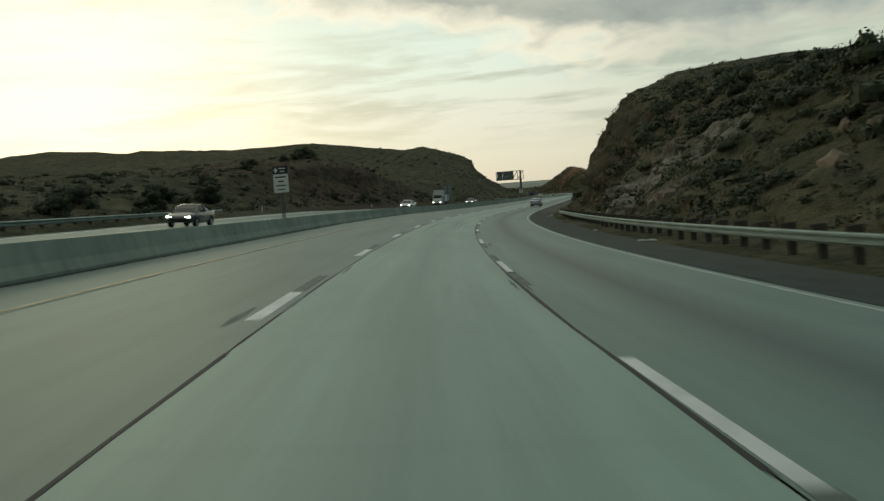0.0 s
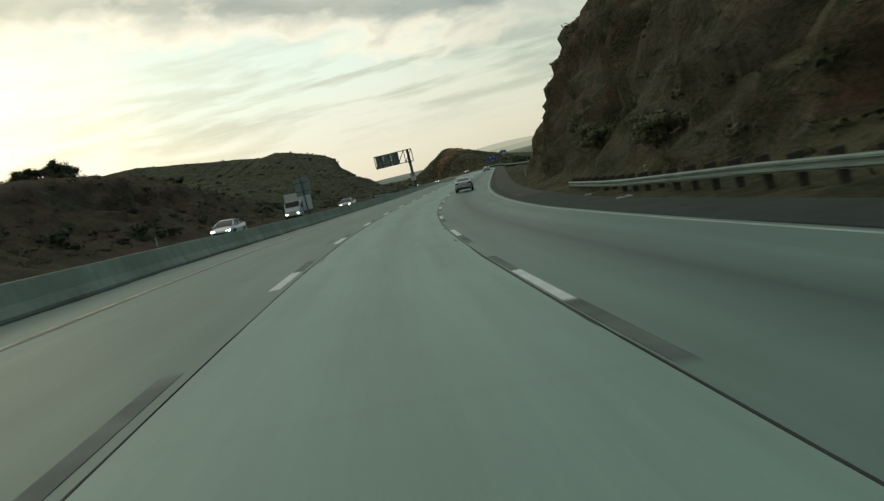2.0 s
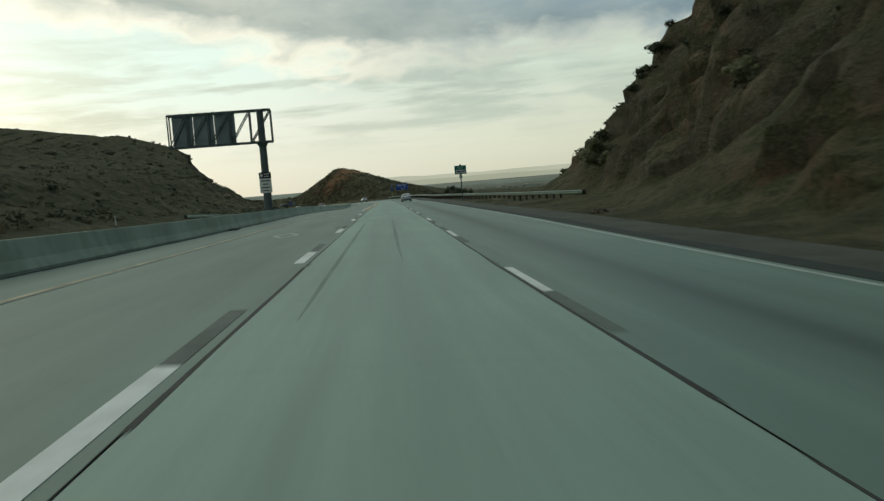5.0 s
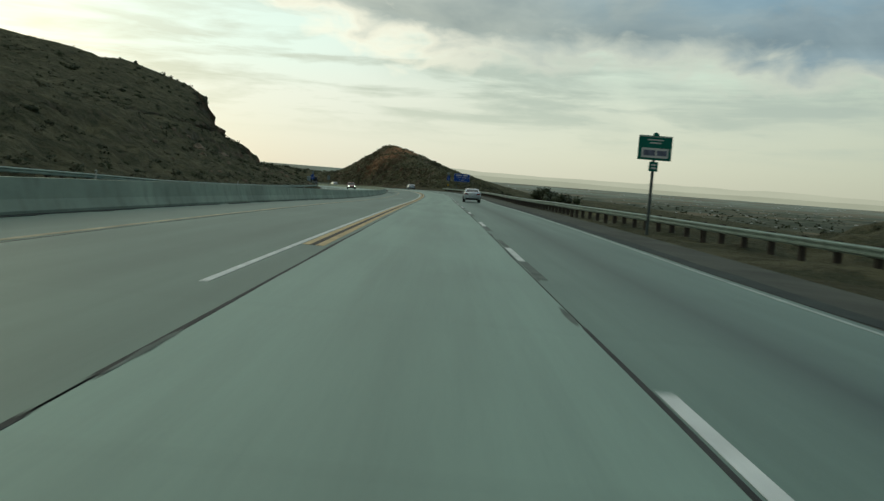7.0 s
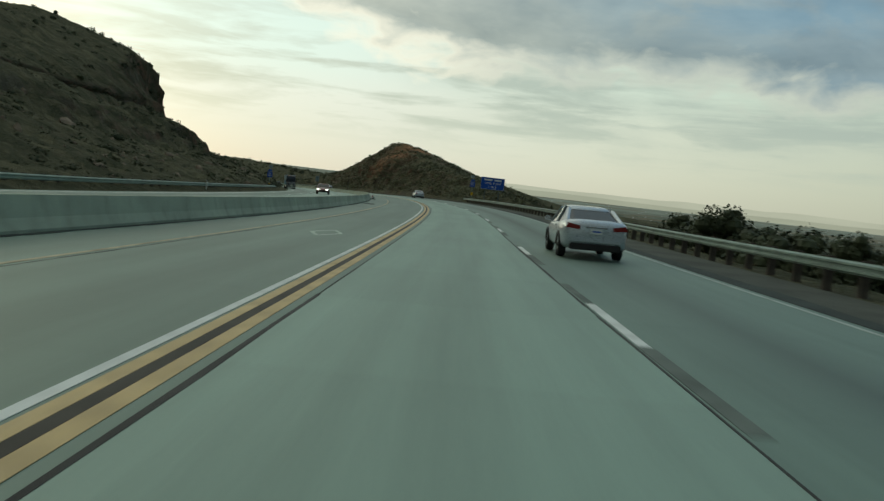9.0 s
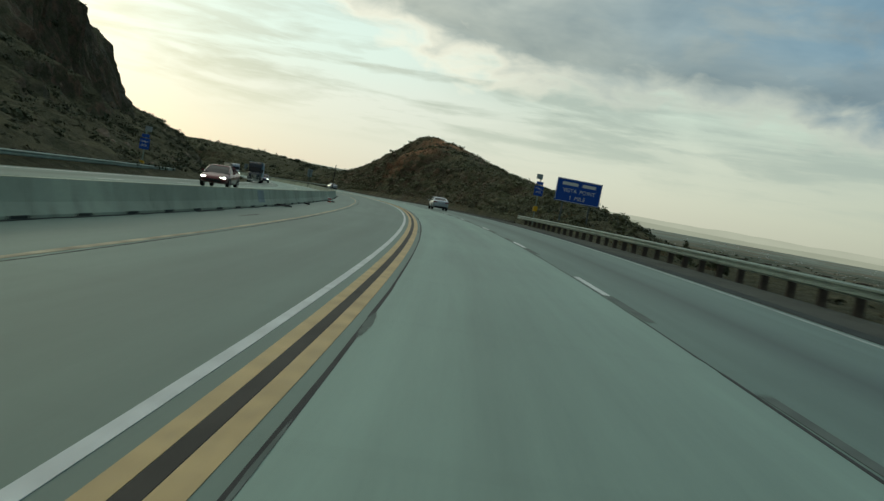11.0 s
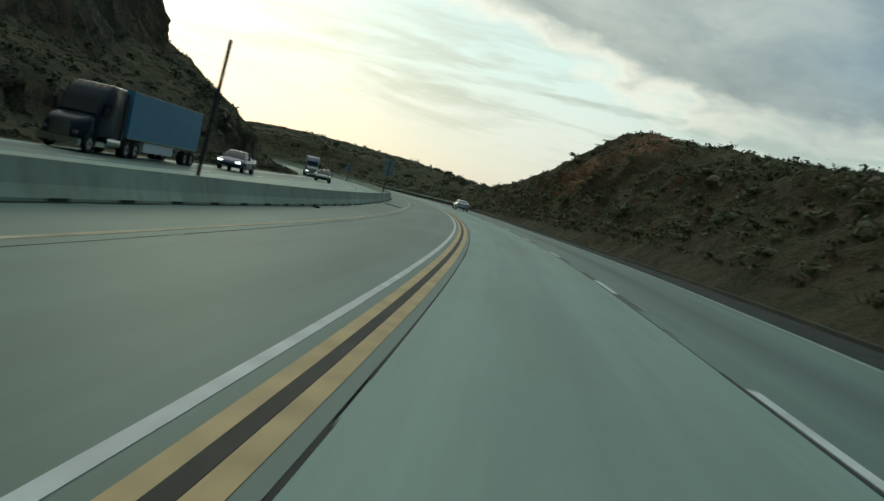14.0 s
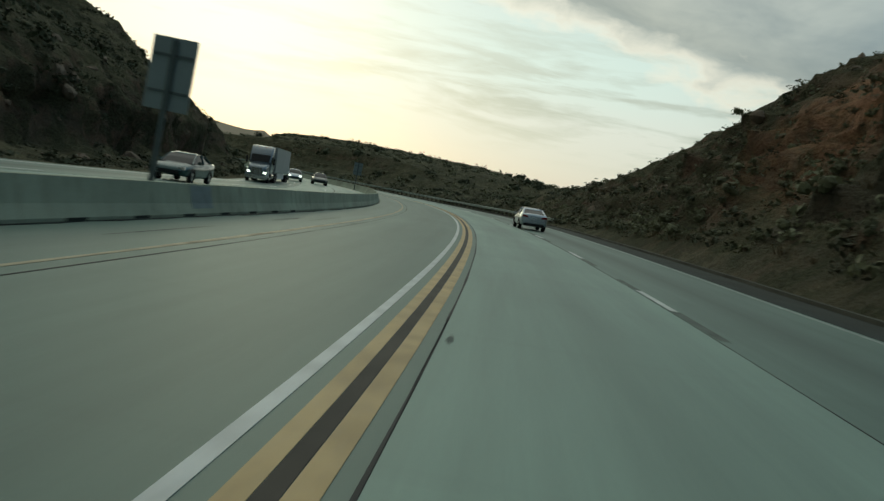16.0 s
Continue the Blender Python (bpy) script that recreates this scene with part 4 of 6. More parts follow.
# emissive colours: the ranges glow to imitate haze and take no light
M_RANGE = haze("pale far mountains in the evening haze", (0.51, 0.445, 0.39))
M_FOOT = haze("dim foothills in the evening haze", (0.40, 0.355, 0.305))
M_RIDGE = haze("dry far ridge in the evening haze", (0.175, 0.145, 0.12))
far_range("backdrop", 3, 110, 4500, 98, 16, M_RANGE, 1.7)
# lower layer added to step the painted haze down towards the plain
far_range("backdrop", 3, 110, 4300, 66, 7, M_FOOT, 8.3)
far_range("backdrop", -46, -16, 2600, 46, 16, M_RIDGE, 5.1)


# ---------------------------------------------------------------- plants
CUBE_SPHERE = []
for axis in range(3):
    for sign in (-1, 1):
        for u0 in (-1, 0):
            for v0 in (-1, 0):
                quad = []
                for u1, v1 in ((u0, v0), (u0 + 1, v0), (u0 + 1, v0 + 1), (u0, v0 + 1)):
                    c = [0.0, 0.0, 0.0]
                    c[axis], c[(axis + 1) % 3], c[(axis + 2) % 3] = sign, u1 * 1.0, v1 * sign * 1.0
                    quad.append(np.array(c) / math.sqrt(c[0] ** 2 + c[1] ** 2 + c[2] ** 2))
                CUBE_SPHERE.append(quad)
CUBE_SPHERE = np.array(CUBE_SPHERE)


def leaf_ball(count, rng, leaf=0.2, lumps=5, flat=0.7, cores=1):
    """A shrub about 1 m in radius: dense twiggy cores under an uneven coat of leaves that lie roughly along its lumps."""
    c = rng.randn(lumps, 3) * [0.27, 0.27, 0.12] + [0, 0, 0.30]
    k = rng.randint(0, lumps, count)
    dirs = rng.randn(count, 3) + [0, 0, 0.35]
    dirs /= np.linalg.norm(dirs, axis=1)[:, None]
    p = c[k] + dirs * (0.29 + 0.20 * rng.rand(count, 1)) * [1, 1, flat]
    u = rng.randn(count, 3)
    u -= dirs * (u * dirs).sum(1)[:, None] * 0.75
    u /= np.linalg.norm(u, axis=1)[:, None]
    v = np.cross(dirs + 0.45 * rng.randn(count, 3), u)
    v /= np.linalg.norm(v, axis=1)[:, None] + 1e-6
    sz = leaf * (0.5 + rng.rand(count, 1))
    q = [np.stack([p - u * sz, p - v * sz * 0.6, p + u * sz, p + v * sz * 0.6], 1)]
    for i in range(cores):
        mid = c.mean(0) if cores == 1 else c[i]
        size = np.array([0.36, 0.36, 0.24]) if cores == 1 else np.array([0.25, 0.25, 0.2 * flat / 0.7])
        knob = np.array([[1 + 0.35 * noise.noise(Vector(w3 * 2.1) + Vector((i * 7.0 + count, lumps, leaf * 90))) for w3 in quad] for quad in CUBE_SPHERE])[..., None]
        q.append(CUBE_SPHERE * knob * size + mid)
    q = np.concatenate(q)
    q[..., 2] = np.maximum(q[..., 2], -0.1)
    return q


def grass_tuft(count, rng):
    """Narrow dry blades that lean out from one root, about 1 m across."""
    foot, lean = rng.randn(count, 3) * [0.22, 0.22, 0], rng.randn(count, 3) * [0.3, 0.3, 0.06] + [0, 0, 0.62]
    side = np.cross(lean, rng.randn(count, 3))
    side *= 0.05 / (np.linalg.norm(side, axis=1)[:, None] + 1e-6)
    base = foot + [0, 0, 0.12]
    return np.stack([base - side, base + side, base + lean + side * 0.3, base + lean - side * 0.3], 1)


def scatter(g, n, near, far, size, rng, max_steep, s_lo=-60, s_hi=760, where=None, dense=False, clump=0.35):
    P, ss, a, steep, _ = g
    got = []
    tries = 0
    while len(got) < n and tries < n * 60:
        tries += 1
        i = rng.randint(0, len(ss))
        if not s_lo < ss[i] < s_hi:
            continue
        dd = near + (far - near) * rng.rand() ** 1.5
        j = int(np.searchsorted(a, dd))
        if j >= len(a) or steep[i, j] > max_steep * (0.4 + rng.rand()):
            continue
        p = P[i, j]
        if not dense and noise.noise(Vector(p) * 0.06) + clump * rng.randn() < 0.0:
            continue
        if where and not where(ss[i], dd):
            continue
        got.append((p, size * (0.45 + 0.9 * rng.rand() ** 2)))
    return got


def bare(s, d):
    """False on the open dirt strip beside the shoulder."""
    return d > (23 if 190 < s < 262 else 17.5) or not 92 < s < 262


def brush(name, places, templates, mat, rng, label, category):
    out = []
    for p, r in places:
        q = templates[rng.randint(0, len(templates))]
        t = rng.rand() * 6.28
        c, s = math.cos(t), math.sin(t)
        R = np.array([[c, -s, 0], [s, c, 0], [0, 0, 1]]) * r
        out.append(q @ R.T * [1, 1, 0.75 + 0.4 * rng.rand()] + p - [0, 0, 0.26 * r])
    V = np.concatenate(out).reshape(-1, 3)
    F = np.arange(len(V)).reshape(-1, 4)
    ob = new(name, mesh_from(name, V, F, mat))
    return tagged(ob, label, category, kind="stuff")


prng = np.random.RandomState(5)
big_t = [leaf_ball(430, prng, 0.074, 12, 0.75, 8) for _ in range(4)]
near_t = [leaf_ball(160, prng, 0.10, 9, 0.75, 4) for _ in range(5)]
far_t = [leaf_ball(46, prng, 0.17, 6, 0.7, 0) for _ in range(5)]
dot_t = [leaf_ball(12, prng, 0.40, 3, cores=0) for _ in range(5)]
sage_t = [leaf_ball(40, prng, 0.145, 7, 0.65, 0) for _ in range(6)]
olive_t = [leaf_ball(100, prng, 0.105, 8, 0.8, 3) for _ in range(5)]
straw_t = [grass_tuft(18, prng) for _ in range(5)]
DARK, GREYISH, DRY, LOW = ("shrubs", M_LEAF, "shrubs"), ("sage_brush", M_SAGE, "brush"), ("dry_brush", M_STRAW, "dry brush"), ("low_shrubs", M_LEAF, "shrubs")
OLIVE = ("olive_bushes", M_OLIVE, "bushes")


for side, kind, n, s0, s1, d0, d1, size, steep_max, shapes, dense, words in (
    # hill and cut on the outer side at the start
    ("r", DARK, 150, -55, 70, 17, 60, 2.0, 3.0, big_t, False, "large dark shrubs in clumps above the rail"),
    ("r", DARK, 230, -30, 80, 21, 48, 1.5, 3.0, near_t, True, "dark shrubs crowding the crest above the rail"),
    ("r", DARK, 170, -50, 66, 15, 40, 0.95, 3.0, near_t, True, "dark shrubs scattered down the slope above the rail"),
    ("r", LOW, 500, -60, 66, 13.5, 45, 0.8, 3.0, sage_t, True, "low dark shrubs between the rocks above the rail"),
    ("r", LOW, 900, -60, 66, 13.5, 60, 0.85, 3.0, sage_t, False, "low dark chaparral covering the slope above the rail"),
    ("r", GREYISH, 420, -60, 66, 13, 55, 0.75, 3.0, sage_t, True, "grey-olive sage brush on the slope above the rail"),
    ("r", DRY, 700, -60, 80, 12.5, 60, 0.6, 3.0, straw_t, True, "straw-coloured grass tufts above the rail"),
    ("r", GREYISH, 380, 60, 215, 13.5, 40, 0.75, 3.0, sage_t, False, "grey-olive sage brush clinging to the cut"),
    ("r", LOW, 300, 60, 215, 14.5, 46, 0.8, 3.0, sage_t, False, "low dark shrubs clinging to the cut"),
    ("r", DARK, 170, 192, 275, 22, 60, 1.2, 3.0, near_t, False, "dark shrubs along the end of the cut"),
    ("r", LOW, 420, 192, 300, 18, 60, 0.8, 3.0, sage_t, True, "low dark shrubs over the end of the cut"),
    ("r", DRY, 420, 192, 420, 12.5, 40, 0.5, 3.0, straw_t, True, "straw-coloured grass tufts below the rail"),
    ("r", LOW, 420, 290, 425, 13.5, 60, 0.9, 3.0, sage_t, False, "low dark shrubs falling away to the valley"),
    # knoll and cut on the outer side of the last bend
    ("r", LOW, 380, 405, 620, 11.4, 46, 0.75, 3.0, sage_t, False, "low dark shrubs covering the cut slope"),
    ("r", GREYISH, 1200, 405, 640, 11.2, 46, 0.9, 3.0, sage_t, True, "thick grey-olive brush over the cut slope"),
    ("r", OLIVE, 1300, 405, 640, 11.2, 46, 0.9, 3.0, sage_t, True, "pale olive brush over the cut slope"),
    ("r", DRY, 900, 405, 620, 11.0, 40, 0.5, 3.0, straw_t, True, "straw-coloured grass tufts at the foot of the cut"),
    ("r", DARK, 60, 425, 640, 15, 46, 1.0, 3.0, olive_t, False, "round dark shrubs on the cut slope"),
    ("r", OLIVE, 560, 415, 640, 13, 46, 1.0, 3.0, olive_t, True, "soft olive-green bushes crowding the cut slope"),
    ("r", DARK, 160, 600, 660, 14, 90, 1.1, 3.0, olive_t, False, "dark shrubs on the crest of the cut slope"),
    ("r", DARK, 260, 645, 879, 14, 170, 2.2, 3.0, olive_t, False, "round dark shrubs on the ridge behind the far bend"),
    ("r", OLIVE, 1500, 640, 879, 14, 170, 1.7, 3.0, sage_t, True, "olive-green brush covering the ridge behind the far bend"),
    ("r", OLIVE, 420, 408, 570, 11.6, 18, 0.85, 3.0, olive_t, True, "soft olive-green bushes along the foot of the cut"),
    ("r", GREYISH, 900, 600, 879, 13, 120, 1.2, 3.0, sage_t, True, "grey-olive brush on the ridge behind the far bend"),
    # hills across the other carriageway
    ("l", DARK, 240, -55, 190, 21.5, 60, 1.15, 1.4, near_t, False, "dark evergreen shrubs beyond the other carriageway"),
    ("l", LOW, 1400, -60, 200, 21, 140, 0.85, 3.0, sage_t, False, "low dark chaparral on the hills beyond the other carriageway"),
    ("l", GREYISH, 900, -60, 215, 20.5, 110, 0.75, 3.0, sage_t, True, "grey-olive sage brush on the hills beyond the other carriageway"),
    ("l", DRY, 1300, -60, 220, 20.5, 100, 0.6, 1.6, straw_t, True, "straw-coloured grass tufts on the hills"),
    ("l", LOW, 1500, 205, 410, 22, 150, 0.72, 3.0, sage_t, False, "low dark chaparral dotted over the bare hill"),
    ("l", GREYISH, 1500, 205, 420, 21, 130, 0.62, 3.0, sage_t, True, "grey-olive sage brush dotted over the bare hill"),
    ("l", DARK, 70, 215, 410, 26, 110, 1.2, 1.3, near_t, False, "single dark round shrubs on the bare hill"),
    ("l", LOW, 1500, 405, 640, 20.6, 46, 0.85, 3.0, sage_t, False, "low dark shrubs on the rocky cliff"),
    ("l", GREYISH, 900, 405, 640, 20.4, 46, 0.7, 3.0, sage_t, True, "grey-olive brush on the rocky cliff"),
    ("l", DARK, 600, 420, 760, 30, 140, 1.2, 1.2, far_t, False, "dark shrubs along the top of the cliff"),
):
    g = ground_r if side == "r" else ground_l
    places = scatter(g, n, d0, d1, size, prng, steep_max, s0, s1, where=bare if side == "r" else None, dense=dense)
    brush(kind[0], places, shapes, kind[1], prng, words, kind[2])


def surface_h(g, s, d):
    P, ss, a, _, _ = g
    i, j = int(np.argmin(abs(ss - s))), int(np.argmin(abs(a - abs(d))))
    return float(P[i, j, 2] - spot(s, d).z)


def big_bush(s, d, h, size, label, leaf=None, slim=1.0):
    """A large shrub leafy down to the ground on several stems."""
    root = thing("bush", stand(s, d, h, facing=prng.rand() * 360), label, "bush", "bushes on the cut slope")
    crown = []
    for k in range(9):
        t, r = k * 2.4, size * 0.36 * (k / 9) ** 0.5
        tip = np.array([math.cos(t) * r * slim, math.sin(t) * r * slim, size * (0.15 + 0.6 * prng.rand() * (1 - 0.5 * k / 9))])
        if k % 2 == 0:
            part("stem", rod("stem", (0, 0, -0.3), tip, 0.03 * size, M_BARK, 6, 0.01 * size), root)
        crown.append(leaf_ball(310, prng, 0.068, 10, 0.9, 6) * size * (0.34 + 0.1 * prng.rand()) + tip / [slim, slim, 1.0] - [0, 0, size * 0.1])
    V = np.concatenate(crown).reshape(-1, 3) * [slim, slim, 1.0]
    part("crown", mesh_from("crown", V, np.arange(len(V)).reshape(-1, 4), leaf or M_OLIVE), root)


for s, d, hgt in ((213, 20.6, 3.8), (95, 14.6, 2.6), (103, 15.0, 2.2), (79, 14.2, 2.4), (181, 19.8, 2.0), (30, 17.5, 2.2), (46, 17.0, 2.0)):
    big_bush(s, d, surface_h(ground_r, s, d) - 1.1, hgt, "olive-green bush growing out of the cut slope")


for s, d, hgt in ((150, -47, 4.4), (145, -44, 3.4), (157, -50, 3.2), (134, -42, 2.6), (128, -40, 2.2), (118, -38, 2.4), (106, -39, 2.2), (97, -36, 2.0)):
    big_bush(s, d, surface_h(ground_l, s, d) - 0.5, hgt, "dark round scrub oak on the ridge", M_LEAF)
for s, d, top in ((305, 16.2, 1.7), (309, 16.0, 2.3), (314, 16.6, 2.6), (319, 16.2, 2.7), (324, 16.8, 2.5), (330, 16.4, 1.9)):
    ground_h = surface_h(ground_r, s, d)
    big_bush(s, d, ground_h - 0.4, max(1.6, top - ground_h + 0.3), "bushy dark tree on the slope below the rail", M_LEAF)
for s, d, top in ((404, 24.0, 1.0), (412, 24.5, 1.1)):
    ground_h = surface_h(ground_r, s, d)
    big_bush(s, d, ground_h - 0.4, max(1.6, top - ground_h + 0.3), "narrow dark conifer on the slope below the rail", M_LEAF, 0.5)
for s, d, hgt in ((15.0, -24.5, 2.6), (22.0, -26.0, 3.0), (28.0, -24.6, 2.4), (36.0, -27.0, 3.2), (45.0, -25.0, 2.8), (52.0, -27.5, 3.2), (60.0, -26.0, 2.8), (68.0, -29.0, 3.0)):
    big_bush(s, d, surface_h(ground_l, s, d) - 0.6, hgt, "dark green bush beyond the opposite guardrail", M_LEAF)


def boulders(g, n, near, far, lo, hi, name, mat=None, big=0.6, fine=2):
    rng2 = np.random.RandomState(n)
    bm = bmesh.new()
    bmesh.ops.create_icosphere(bm, subdivisions=fine, radius=1.0)
    base = np.array([v.co[:] for v in bm.verts])
    tri = np.array([[v.index for v in f.verts] for f in bm.faces])
    bm.free()
    V, F = [], []
    P, ss, a, steep, _ = g
    for k in range(n):
        i, j = rng2.randint(0, len(ss)), int(np.searchsorted(a, near + (far - near) * rng2.rand()))
        if not lo < ss[i] < hi:
            continue
        off = rng2.rand(3) * 50
        r = 0.2 + big * rng2.rand() ** 3
        bump = np.array([1 + 0.55 * noise.noise(Vector(b * 1.1 + off)) + 0.35 * noise.noise(Vector(b * 2.6 + off)) for b in base])[:, None]
        F.append(tri + len(V) * len(base))
        V.append(base * bump * r * (0.7 + 0.6 * rng2.rand(3)) + P[i, j] - [0, 0, 0.45 * r])
    if len(V) < 120:
        foot = np.concatenate(V).mean(0)
        root = thing(name, Matrix.Translation(Vector(foot)), "pale fractured rock outcrop at the foot of the cut slope", "rocks")
        for v in V:
            part("rock", mesh_from("rock", v - foot, tri, mat or M_ROCK), root)
        return
    tagged(new(name, mesh_from(name, np.concatenate(V), np.concatenate(F), mat or M_ROCK)), "weathered pale boulders on the cut slope", "boulders", kind="stuff")


boulders(ground_r, 2400, 13.0, 17.0, 22, 50, "rock_outcrop", M_PALE, 0.4, 1)
boulders(ground_r, 420, 12.5, 34, -40, 60, "boulders")
boulders(ground_r, 300, 13, 30, 420, 640, "boulders")
boulders(ground_l, 420, 20.5, 38, 300, 640, "boulders")

# far town on the plain
bits, faces = [], []
for k in range(520):
    az, r = math.radians(prng.uniform(6, 75)), 1500 + 2400 * prng.rand() ** 1.2
    w2, l2, h2 = prng.uniform(2, 6), prng.uniform(3, 8), prng.uniform(2, 3)
    cx0, cy0 = r * math.sin(az) + 60, 250 + r * math.cos(az)
    b0 = len(bits)
    bits += [(cx0 + x * w2, cy0 + y * l2, plain_z(math.hypot(cx0, cy0 - 250)) - 1 + z * h2) for z in (0, 1) for x, y in ((-.5, -.5), (.5, -.5), (.5, .5), (-.5, .5))]
    faces += [(b0, b0 + 1, b0 + 5, b0 + 4), (b0 + 1, b0 + 2, b0 + 6, b0 + 5), (b0 + 2, b0 + 3, b0 + 7, b0 + 6), (b0 + 3, b0, b0 + 4, b0 + 7), (b0 + 4, b0 + 5, b0 + 6, b0 + 7)]
tagged(new("far_town", mesh_from("far_town", bits, faces, M_VAN)), "tiny pale buildings of a distant town on the valley floor", "town", kind="stuff")
V = []
for k in range(2200):
    az, r = math.radians(prng.uniform(4, 80)), 900 + 1000 * prng.rand() + 1000 * prng.rand()
    V.append(dot_t[k % 5] * prng.uniform(2.5, 7.0) + [r * math.sin(az) + 60, 250 + r * math.cos(az), plain_z(r) - 1])
V = np.concatenate(V).reshape(-1, 3)
tagged(new("far_trees", mesh_from("far_trees", V, np.arange(len(V)).reshape(-1, 4), M_LEAF)), "dark dots of trees across the distant valley floor", "trees", kind="stuff")


# ---------------------------------------------------------------- guard rails
WAVE = [(0.0, -0.155), (0.0, -0.14), (0.08, -0.105), (0.08, -0.055), (0.015, -0.02), (0.015, 0.02), (0.08, 0.055), (0.08, 0.105), (0.0, 0.14), (0.0, 0.155)]
POST = box("post", -0.10, 0.10, -0.10, 0.10, -0.5, 0.78, M_WOOD, 0.012)
BLOCK = box("block", -0.10, 0.10, -0.075, 0.075, 0.42, 0.76, M_WOOD, 0.01)


def guardrail(s0, s1, d_at, side, label, post=True, tall=0.0, sink=lambda s: 0.0):
    """Steel W-beam on timber posts; side +1 when traffic passes on its left."""
    root = thing("guardrail", stand(s0, d_at(s0)), label, "guardrail", "guardrails along the freeway")
    inv = root.matrix_basis.inverted()
    ss = np.arange(s0, s1, 1.905)
    rings = []
    for s in np.arange(s0, s1, 0.9525):
        rings.append([inv @ spot(s, d_at(s) - side * (0.16 + x), 0.60 + sink(s) + z) for x, z in WAVE] + [inv @ spot(s, d_at(s) - side * (0.155 + x), 0.60 + sink(s) + z) for x, z in reversed(WAVE)])
    part("beam", loft("beam", rings, M_STEEL, smooth=False), root, label="dull galvanised steel beam")
    for s in ss[:-1] if post else ():
        m = inv @ stand(s + 0.5, d_at(s + 0.5) + side * 0.16, tall + sink(s))
        part("post", POST, root, m, label="dark weathered timber post")
        part("block", BLOCK, root, m @ Matrix.Translation((-side * 0.19, 0, 0)))
    return root


def lerp(*pts):
    xs, ys = [p[0] for p in pts], [p[1] for p in pts]
    return lambda s: float(np.interp(s, xs, ys))


guardrail(-66, 92, lerp((-66, 11.8), (90, 11.6), (92, 12.0)), 1, "galvanised steel guardrail on timber posts below a rock cut", tall=0.15, sink=lerp((62, 0.0), (80, -0.22), (92, -0.28)))
guardrail(208, 417, lerp((208, 17.7), (217, 16.5), (228, 14.7), (240, 13.05), (265, 11.3), (380, 10.4), (417, 10.5)), 1, "long galvanised guardrail on timber posts above the valley")
guardrail(585, 730, lerp((585, 11.3), (730, 11.3)), 1, "guardrail along the outside of the far bend")
guardrail(-60, 50, lerp((-60, -20.2), (30, -20.2), (50, -20.6)), -1, "guardrail along the opposite carriageway")
guardrail(235, 420, lerp((235, -20.3), (380, -20.3), (420, -21.0)), -1, "guardrail below the far hillside")


# ---------------------------------------------------------------- signs
def bars(root, rows, mat, y=-0.012):
    """Plain bars that stand for writing: rows of (x centre, z centre, width, height)."""
    for x, z, wd, ht in rows:
        part("bar", box("bar", x - wd / 2, x + wd / 2, y - 0.004, y, z - ht / 2, z + ht / 2, mat), root)


def carpool_sign(s, d, h0, wd, label, post=True):
    root = thing("carpool_sign", stand(s, d, h0), label, "road sign", "carpool signs")
    part("panel", box("panel", -wd / 2, wd / 2, 0, 0.03, 0.0, 1.05, M_SIGN_WHITE, 0.008), root, label="white sign panel")
    part("header", box("header", -wd / 2, wd / 2, 0, 0.03, 1.06, 1.5, M_SIGN_BLACK, 0.008), root, label="black header with a white diamond")
    part("diamond", loft("diamond", [[Vector((-wd * 0.3 + x * 0.11, y, 1.28 + z * 0.16)) for x, z in ((0, 1), (1, 0), (0, -1), (-1, 0))] for y in (-0.008, 0.001)], M_SIGN_WHITE, False), root)
    bars(root, [(wd * 0.13, 1.37, wd * 0.45, 0.06), (wd * 0.13, 1.2, wd * 0.36, 0.06)], M_SIGN_WHITE, -0.004)
    bars(root, [(0, 0.88, wd * 0.74, 0.075), (0, 0.64, wd * 0.4, 0.075), (0, 0.40, wd * 0.7, 0.065), (0, 0.17, wd * 0.55, 0.06)], M_SIGN_BLACK, -0.004)
    if post:
        for x in (-0.06, 0.06):
            part("post", rod("post", (x, 0.07, -h0), (x, 0.07, 1.4), 0.04, M_POST, 8), root)
    return root


carpool_sign(20.6, -7.25, 2.2, 0.86, "white carpool sign with black header behind the median barrier")
carpool_sign(202.8, -6.85, 2.0, 0.86, "white carpool sign with black header strapped to a steel column", post=False)


def sign_back(s, d, h0, h1, wd, label, double=False, facing=0):
    root = thing("sign_back", stand(s, d, 0, facing), label, "road sign", "signs facing the other way")
    n = 2 if double else 1
    for k in range(n):
        x0 = -wd / 2 + k * (wd / n + 0.02)
        part("panel", box("panel", x0, x0 + wd / n - 0.02, -0.02, 0.015, h0, h1, M_PANEL_BACK, 0.006), root, label="bare metal sign back")
    for z in (h0 + 0.25 * (h1 - h0), h0 + 0.75 * (h1 - h0)):
        part("stiffener", box("stiffener", -wd / 2 + 0.05, wd / 2 - 0.05, -0.05, -0.022, z - 0.03, z + 0.03, M_POST), root)
    part("post", box("post", -0.06, 0.06, -0.11, -0.052, -0.1, h1 - 0.05, M_POST, 0.008), root)
    return root


sign_back(109, -7.0, 2.35, 3.75, 1.25, "bare back of a pair of road signs on the median barrier", True)
sign_back(519.9, -7.1, 2.2, 3.75, 1.0, "bare metal back of a road sign on the median barrier")
sign_back(615, -7.0, 2.0, 3.6, 1.1, "bare metal back of a road sign further along the barrier", True)
pole = thing("marker_pole", stand(458.6, -6.72, 0.5), "thin dark marker pole on the median barrier", "pole")
part("shaft", rod("shaft", (0, 0, 0), (0, 0, 3.5), 0.05, M_TRIM, 8), pole)
part("collar", rod("collar", (0, 0, 0), (0, 0, 0.08), 0.07, M_POST, 8), pole)


